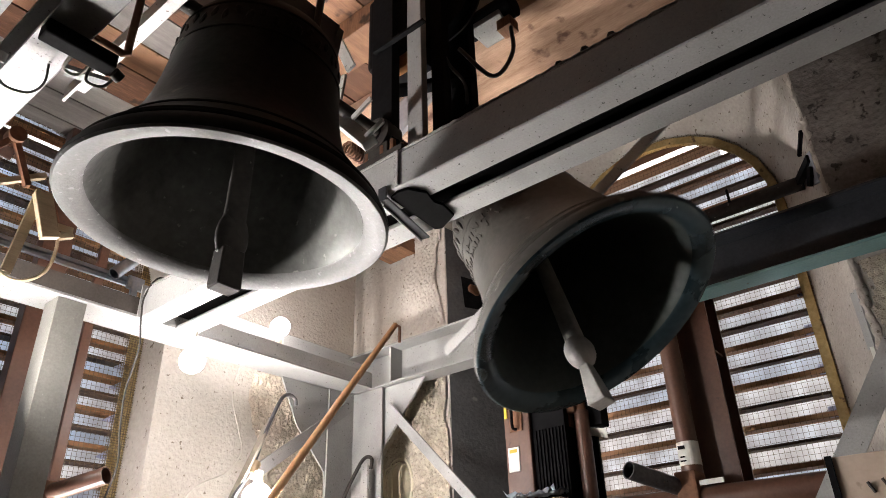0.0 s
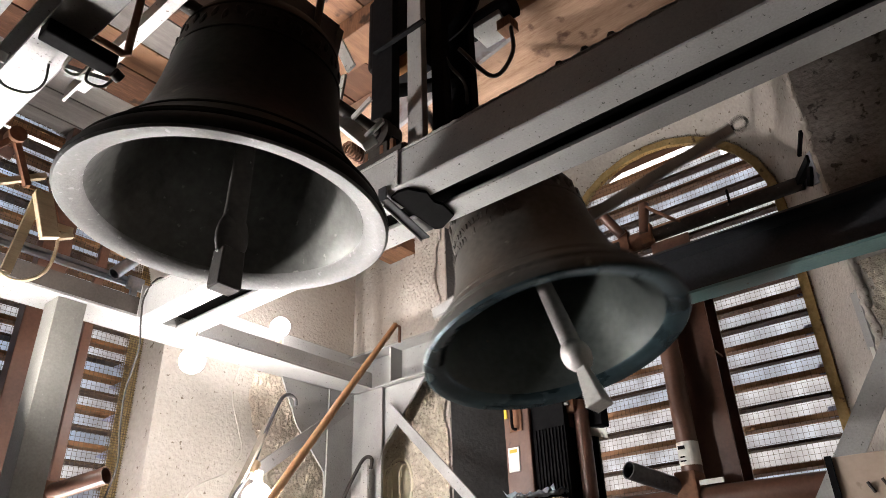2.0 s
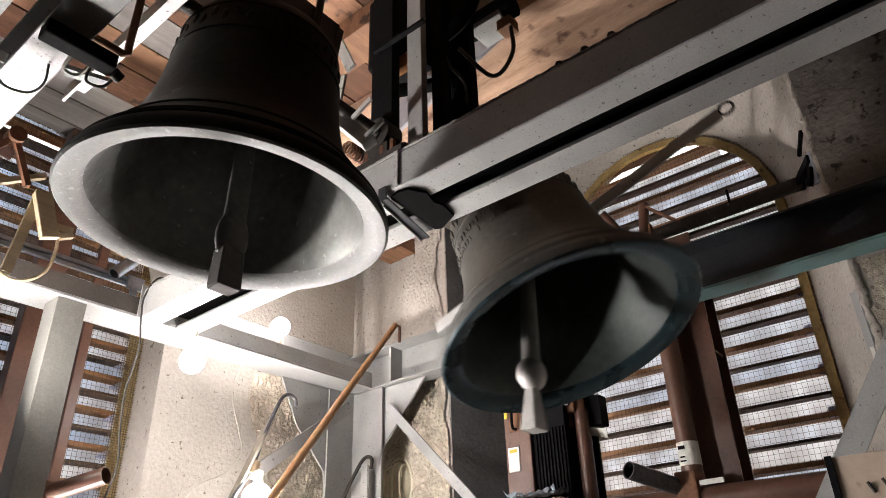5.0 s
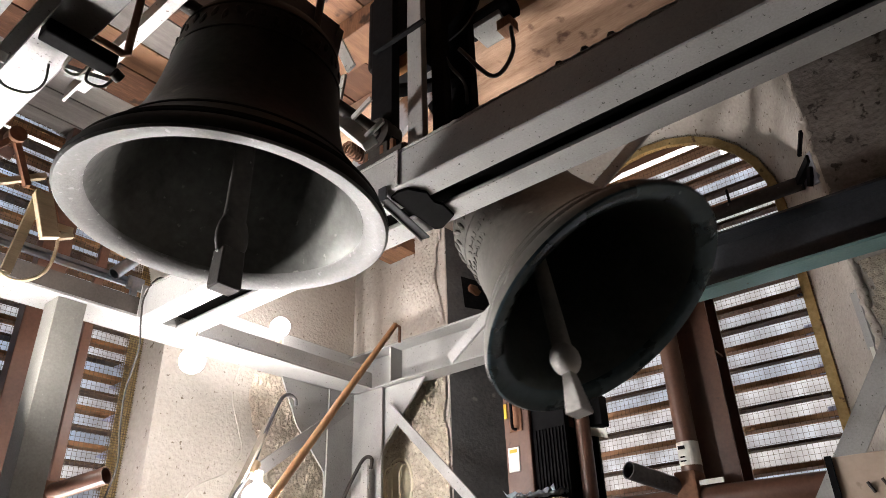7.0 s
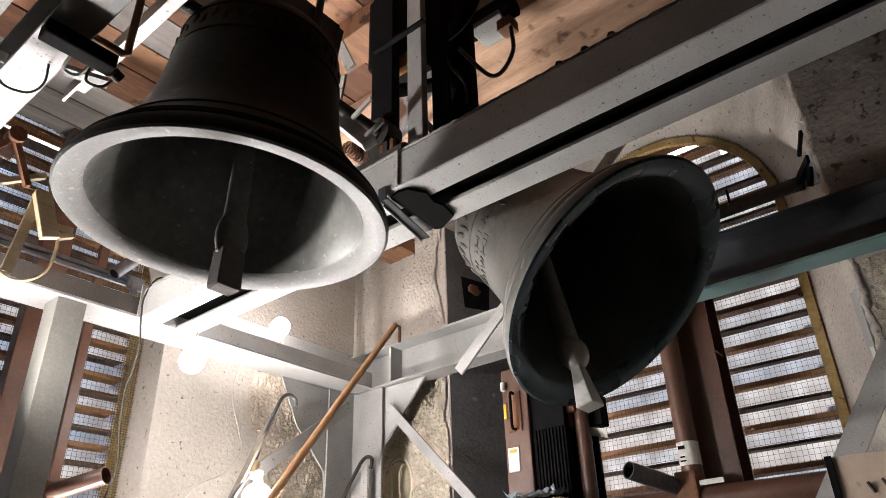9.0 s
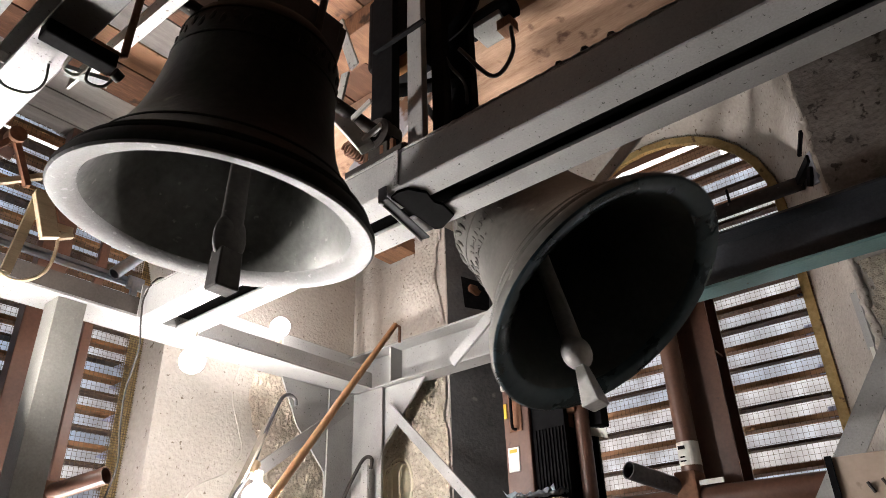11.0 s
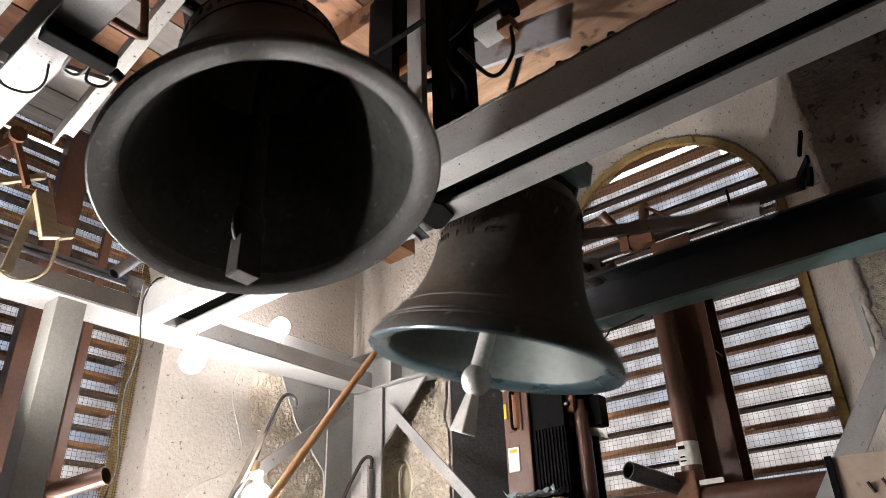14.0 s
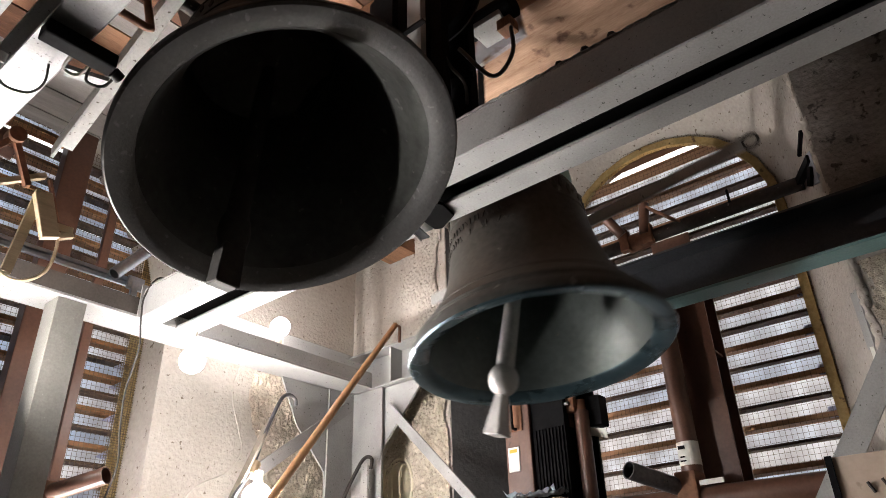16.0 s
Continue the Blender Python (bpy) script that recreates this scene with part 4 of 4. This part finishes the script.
part("board", boxed(2.45, 2.468, -0.4, 0.492, 0.0, 1.928, 0.003), PLYWOOD, ply)
part("edge_strip", boxed(2.44, 2.449, 0.478, 0.497, 0.0, 1.932), BLACK, ply)
for y, zz in ((0.40, 1.845), (0.36, 1.85), (0.43, 1.80)):
    part("screw", bar((2.44, y, zz), (2.449, y - 0.012, zz - 0.03), 0.008, 0.006), IRON, ply)

# fittings on the right reveal
cover = thing("conduit_cover", "grey painted conduit cover on the reveal", "conduit")
part("cover", plate([(2.99, 0.331, 2.62), (3.05, 0.355, 2.64), (3.05, 0.355, 2.40), (2.99, 0.331, 2.38)], (-0.39, 0.92, 0), 0.016), PAINT, cover)
part("cover", plate([(2.956, 0.316, 2.615), (2.984, 0.328, 2.625), (2.984, 0.328, 2.39), (2.956, 0.316, 2.385)], (-0.39, 0.92, 0), 0.024), PAINT, cover)
part("switch", plate([(2.965, 0.322, 2.385), (3.01, 0.341, 2.40), (3.01, 0.341, 2.345), (2.965, 0.322, 2.33)], (-0.39, 0.92, 0), 0.02), PAPER, cover, "white plastic switch plate")
hinge = thing("wall_bracket", "black iron bracket holding the cross pipe", "bracket")
part("arm", bar((3.20, 0.44, 3.275), (2.99, 0.335, 3.26), 0.03, 0.035), BLACK, hinge)
part("plate", plate([(2.965, 0.322, 3.28), (3.05, 0.358, 3.31), (3.05, 0.358, 3.16), (2.965, 0.322, 3.12)], (-0.39, 0.92, 0), 0.012), STEEL, hinge)
part("pin", bar((2.98, 0.335, 3.40), (3.09, 0.385, 3.35), 0.016, 0.016), BLACK, hinge)
part("pin", bar((2.99, 0.345, 3.22), (3.03, 0.375, 3.15), 0.016, 0.03), BLACK, hinge)

# shade on this side of the reveal, put in as a thin dark skim
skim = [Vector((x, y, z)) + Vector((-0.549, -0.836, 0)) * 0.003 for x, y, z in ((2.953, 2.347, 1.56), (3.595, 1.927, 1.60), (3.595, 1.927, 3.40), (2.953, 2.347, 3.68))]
tagged(part("cement_render", plate(skim, (-0.549, -0.836, 0), 0.003), REVEALSHADE), "thin dark grey skim that puts shade on the reveal", "wall render", kind="structure")
arris = [Vector((2.962, 0.306, 1.60 + 0.018 * k)) for k in range(117)]
arris += [Vector((2.962, 1.326 - 1.020 * math.cos(u), 3.70 + 1.0 * math.sin(u))) for u in [0.02 + 0.0175 * k for k in range(50)] if 3.70 + math.sin(u) < 3.79]
bm = tube(arris, 0.019, 14)
for v in bm.verts:
    v.co += Vector((noise.noise(v.co * 31), noise.noise(v.co * 31 + Vector((9, 0, 0))), noise.noise(v.co * 40))) * 0.012
tagged(part("crumbling_arris", bm, PLASTER, None, "", True), "crumbling pale plaster arris of the reveal", "wall edge", kind="structure")
niche = thing("wall_niche", "black plate standing in for a dark hole, with a rusty anchor", "wall niche", kind="structure")
rn = Vector((-0.549, -0.836, 0))
# flat black plate gives the darkness of a hole without its depth
part("hole", plate([Vector(p) + rn * 0.004 for p in ((3.029, 2.300, 3.357), (3.178, 2.202, 3.321), (3.169, 2.208, 3.147), (3.042, 2.291, 3.157))], rn, 0.006), BLACK, niche)
bm = bmesh.new()
bmesh.ops.create_icosphere(bm, subdivisions=2, radius=0.04)
for v in bm.verts:
    v.co = v.co * (1 + 0.5 * noise.noise(v.co * 40)) * 1.0
    v.co = Vector((v.co.x * 1.4, v.co.y * 0.5, v.co.z * 0.8)) + Vector((3.09, 2.245, 3.27))
part("anchor", bm, RUST, niche)
block = thing("timber_block", "brown timber block set in the wall", "timber block")
part("timber", boxed(2.80, 2.945, 2.58, 2.80, 3.58, 3.68, 0.004), WOOD, block)

# ---------------------------------------------------------------- rough patches where the plaster has fallen
def rough_patch(along, depth, outline, amount, seed, ragged=0.03):
    """A knobbly sheet of bare render inside an outline on the wall."""
    ws, zs = [p[0] for p in outline], [p[1] for p in outline]
    bm = bmesh.new()
    n = 130
    grid = {}

    def inside(w, z):
        hit = False
        for (x0, y0), (x1, y1) in zip(outline, outline[1:] + outline[:1]):
            if (y0 > z) != (y1 > z) and w < (x1 - x0) * (z - y0) / (y1 - y0) + x0:
                hit = not hit
        return hit
    for i in range(n + 1):
        for j in range(n + 1):
            w = min(ws) + (max(ws) - min(ws)) * i / n
            z = min(zs) + (max(zs) - min(zs)) * j / n
            jig = noise.noise(Vector((w * 9, z * 9, seed))) * ragged
            if inside(w + jig, z + jig):
                q = Vector((w * 58, z * 58, seed))
                d = depth - 0.006 - amount * (0.6 + noise.noise(q) + 0.7 * abs(noise.noise(q * 2.3)) + 0.8 * noise.noise(q * 0.25))
                grid[i, j] = bm.verts.new((d, w, z) if along == "y" else (w, d, z))
    for i, j in list(grid):
        if all(k in grid for k in ((i + 1, j), (i + 1, j + 1), (i, j + 1))):
            bm.faces.new((grid[i, j], grid[i + 1, j], grid[i + 1, j + 1], grid[i, j + 1]))
    return bm


patch = tagged(part("bare_render", rough_patch("x", YI, [(2.20, 2.75), (2.40, 2.79), (2.62, 2.53), (2.86, 2.40), (2.86, 1.9), (2.35, 1.9), (2.27, 2.37), (2.19, 2.62)], 0.011, 1), ROUGHCAST, None, "", True), "bare knobbly stone render where plaster fell off", "wall patch", kind="structure")
patch = tagged(part("bare_render", rough_patch("y", XI, [(2.62, 2.75), (2.36, 2.75), (2.36, 1.9), (2.95, 1.9), (2.95, 2.2), (2.74, 2.48)], 0.011, 2), ROUGHCAST, None, "", True), "bare knobbly stone render on the pier", "wall patch", kind="structure")
patch = tagged(part("bare_render", rough_patch("y", XI, [(2.36, 2.95), (2.42, 3.40), (2.37, 3.78), (2.72, 3.78), (2.70, 3.30), (2.74, 2.95)], 0.007, 3), PLASTER, None, "", True), "uneven lime plaster on the pier", "wall patch", kind="structure")
patch = tagged(part("bare_render", rough_patch("y", XI, [(0.29, 2.72), (0.28, 2.30), (0.20, 1.6), (-1.0, 1.6), (-1.0, 2.72)], 0.009, 4), ROUGHCAST, None, "", True), "bare knobbly stone render beside the reveal", "wall patch", kind="structure")

# darker mottled plaster above the ring beam, up to the arris
patch = tagged(part("darker_plaster", rough_patch("y", XI, [(0.305, 2.95), (0.305, 3.79), (-1.8, 3.79), (-1.8, 2.95)], 0.004, 5, 0), DARKERPLASTER, None, "", True), "darker mottled plaster beside the arched reveal", "wall patch", kind="structure")

# ---------------------------------------------------------------- sticks, ropes and odds and ends
pole = thing("wooden_pole", "smooth wooden pole with a hooked end leaning in the corner", "pole")
p0, p1 = Vector((2.65, 2.475, 2.986)), Vector((1.964, 2.55, 2.014))
part("shaft", tube([p0, p0.lerp(p1, 0.5) + Vector((0, 0, 0.006)), p1, p1 + (p1 - p0).normalized() * 1.3], [0.015, 0.019, 0.019, 0.019], 14), POLEWOOD, pole, "", True)
part("hook", tube([p0, p0 + Vector((0.02, -0.012, -0.01)), p0 + Vector((0.02, -0.012, -0.10))], 0.008, 8), RUST, pole, "rusty iron hook", True)
hook = thing("iron_hook", "hooked iron rod tied to a wooden stick", "hook")
part("rod", tube(curve([(2.215, 2.74, 2.50), (2.21, 2.745, 2.535), (2.17, 2.75, 2.548), (2.125, 2.75, 2.51), (2.04, 2.735, 2.33), (1.973, 2.72, 2.161), (1.84, 2.65, 2.013), (1.60, 2.55, 1.70)]), 0.009, 10), DARKSTEEL, hook, "", True)
part("stick", bar((2.09, 2.76, 2.42), (1.70, 2.62, 1.75), 0.03, 0.015), GREYSTICK, hook)
part("tie", tube([(1.995, 2.725, 2.19), (1.965, 2.715, 2.13)], 0.028, 12), PALEWOOD, hook, "", True)
hook_b = thing("iron_hook", "dark iron hook hung by the corner post", "hook")
part("rod", tube(curve([(2.69, 2.685, 2.25), (2.69, 2.68, 2.30), (2.69, 2.72, 2.315), (2.69, 2.77, 2.28), (2.69, 2.88, 2.13), (2.69, 2.95, 1.95)]), 0.010, 10), IRON, hook_b, "", True)
part("flat", boxed(2.68, 2.69, 2.70, 2.75, 1.5, 2.28, 0.003), PAINT, hook_b)

wire = thing("wall_cable", "white cable sagging on the plastered wall", "cable")
part("cable", tube(curve([(2.11, 3.09, 2.78), (2.08, 3.09, 2.60), (2.14, 3.09, 2.43), (2.17, 3.09, 2.32), (2.09, 3.09, 2.21), (1.94, 3.09, 2.13), (1.86, 3.09, 2.02)]), 0.0035, 8), CABLE, wire, "", True)
wire = thing("dark_cable", "dark cable hanging down before the louvres", "cable")
part("cable", tube(curve([(1.52, 2.72, 2.86), (1.387, 2.70, 2.896), (1.327, 2.695, 2.786), (1.328, 2.69, 2.67), (1.346, 2.70, 2.563), (1.323, 2.70, 2.378), (1.33, 2.70, 2.222), (1.346, 2.70, 2.096), (1.321, 2.70, 1.966), (1.28, 2.70, 1.8)]), 0.004, 8), DARKCABLE, wire, "", True)
spur = thing("scaffold_pipe", "short brown open-ended pipe by the louvres", "pipe")
part("tube", pipe((1.263, 2.60, 2.026), (1.078, 2.95, 1.940), 0.032, 0.004), BROWN, spur, "", True)
part("coupler", boxed(1.117, 1.187, 2.775, 2.845, 1.930, 2.020, 0.006), RUST, spur)
spur = thing("scaffold_pipe", "short galvanised open-ended pipe above the rail", "pipe")
part("tube", pipe((1.434, 2.90, 3.150), (1.27, 2.90, 2.94), 0.028, 0.004), STEEL, spur, "", True)
spur = thing("scaffold_pipe", "brown open-ended pipe under the ceiling", "pipe")
part("tube", pipe((0.80, 3.05, 3.44), (0.45, 3.10, 3.52), 0.06, 0.005), BROWN, spur, "", True)

frame_l = thing("wooden_bracket", "pale wooden bracket with rope before the louvres", "bracket")
part("slat", bar((0.76, 2.60, 2.66), (0.80, 2.60, 3.02), 0.035, 0.02, (0, 1, 0)), PALEWOOD, frame_l)
part("slat", bar((0.60, 2.60, 2.955), (0.80, 2.60, 3.09), 0.02, 0.03, (0, 1, 0)), PALEWOOD, frame_l)
part("rod", bar((0.745, 2.58, 3.007), (0.658, 2.58, 3.189), 0.022, 0.025, (0, 1, 0)), RUST, frame_l)
part("arm", bar((0.655, 2.58, 3.18), (0.415, 2.58, 2.842), 0.022, 0.02, (0, 1, 0)), RUST, frame_l)
part("rod_head", tube([(0.658, 2.55, 3.189), (0.658, 2.61, 3.189)], 0.032, 16), RUST, frame_l, "rusty round rod head", True)
part("block", bar((0.80, 2.575, 3.00), (0.865, 2.575, 2.83), 0.065, 0.03, (0, 1, 0), 0.004), PALEWOOD, frame_l)
part("block", bar((0.86, 2.60, 2.895), (0.945, 2.60, 2.90), 0.03, 0.03, (0, 1, 0), 0.003), PALEWOOD, frame_l)
part("block", bar((0.90, 2.60, 2.86), (0.95, 2.60, 2.885), 0.02, 0.03, (0, 1, 0), 0.003), PALEWOOD, frame_l)
part("lath", bar((0.82, 2.60, 3.08), (0.90, 2.60, 2.88), 0.01, 0.02, (0, 1, 0)), RUST, frame_l)
part("rope", tube(curve([(0.72, 2.60, 2.70), (0.75, 2.60, 2.649), (0.82, 2.60, 2.648), (0.885, 2.60, 2.705), (0.905, 2.60, 2.79), (0.90, 2.60, 2.88)]), 0.007, 8), PALEWOOD, frame_l, "", True)


# ---------------------------------------------------------------- movement
def stops(t, rows):
    for (a, p), (b, q) in zip(rows, rows[1:]):
        if a <= t <= b:
            u = (t - a) / (b - a)
            return p + (q - p) * u
    return rows[-1][1]


def phase(t):
    t += max(0.0, t - 12.0) * 0.008 + 0.02 * math.exp(-((t - 6.5) / 0.6) ** 2)
    return 2 * math.pi * t / 2.184 + 2.412


def swing_right(t):
    return 41.9 * math.cos(phase(t)) - 0.1


def clapper_right(t):
    p = phase(t)
    return 15.5 * math.cos(p) - 11.5 * math.sin(p) - 2.5 * math.cos(3 * p) + 3.7 * math.sin(3 * p) + 1.2


def swing_left(t):
    size = stops(t, [(0, 0), (9.3, 0), (10.65, 7), (11.72, 14), (12.72, 23), (13.76, 25.5), (14.78, 30), (15.9, 28), (17, 28)])
    turns = stops(t, [(0, -5.5), (9.3, -3.3), (10.65, -2), (11.72, -1), (12.72, 0), (13.76, 1), (14.78, 2), (15.9, 3), (17, 4)])
    return 3.5 + size * math.cos(math.pi * turns)


def clapper_left(t):
    return stops(t, [(0, -0.8), (11, -0.8), (12.5, -2), (13.5, -4), (14.0, -4), (14.5, 1), (15.0, 2.6), (16.1, 5)])


def motions():
    times = [k / 10 for k in range(161)]
    walk(bell_l, [(t, pose(*AT_L, swing_left(t), 2.1, -1.5)) for t in times])
    walk(bell_r, [(t, pose(*AT_R, swing_right(t), 1.2, 0.7)) for t in times])
    walk(clap_l, [(t, pose(0, 0, -0.12, clapper_left(t) - swing_left(t))) for t in times])
    walk(clap_r, [(t, pose(0, 0, -0.12, clapper_right(t) - swing_right(t))) for t in times])


motions()
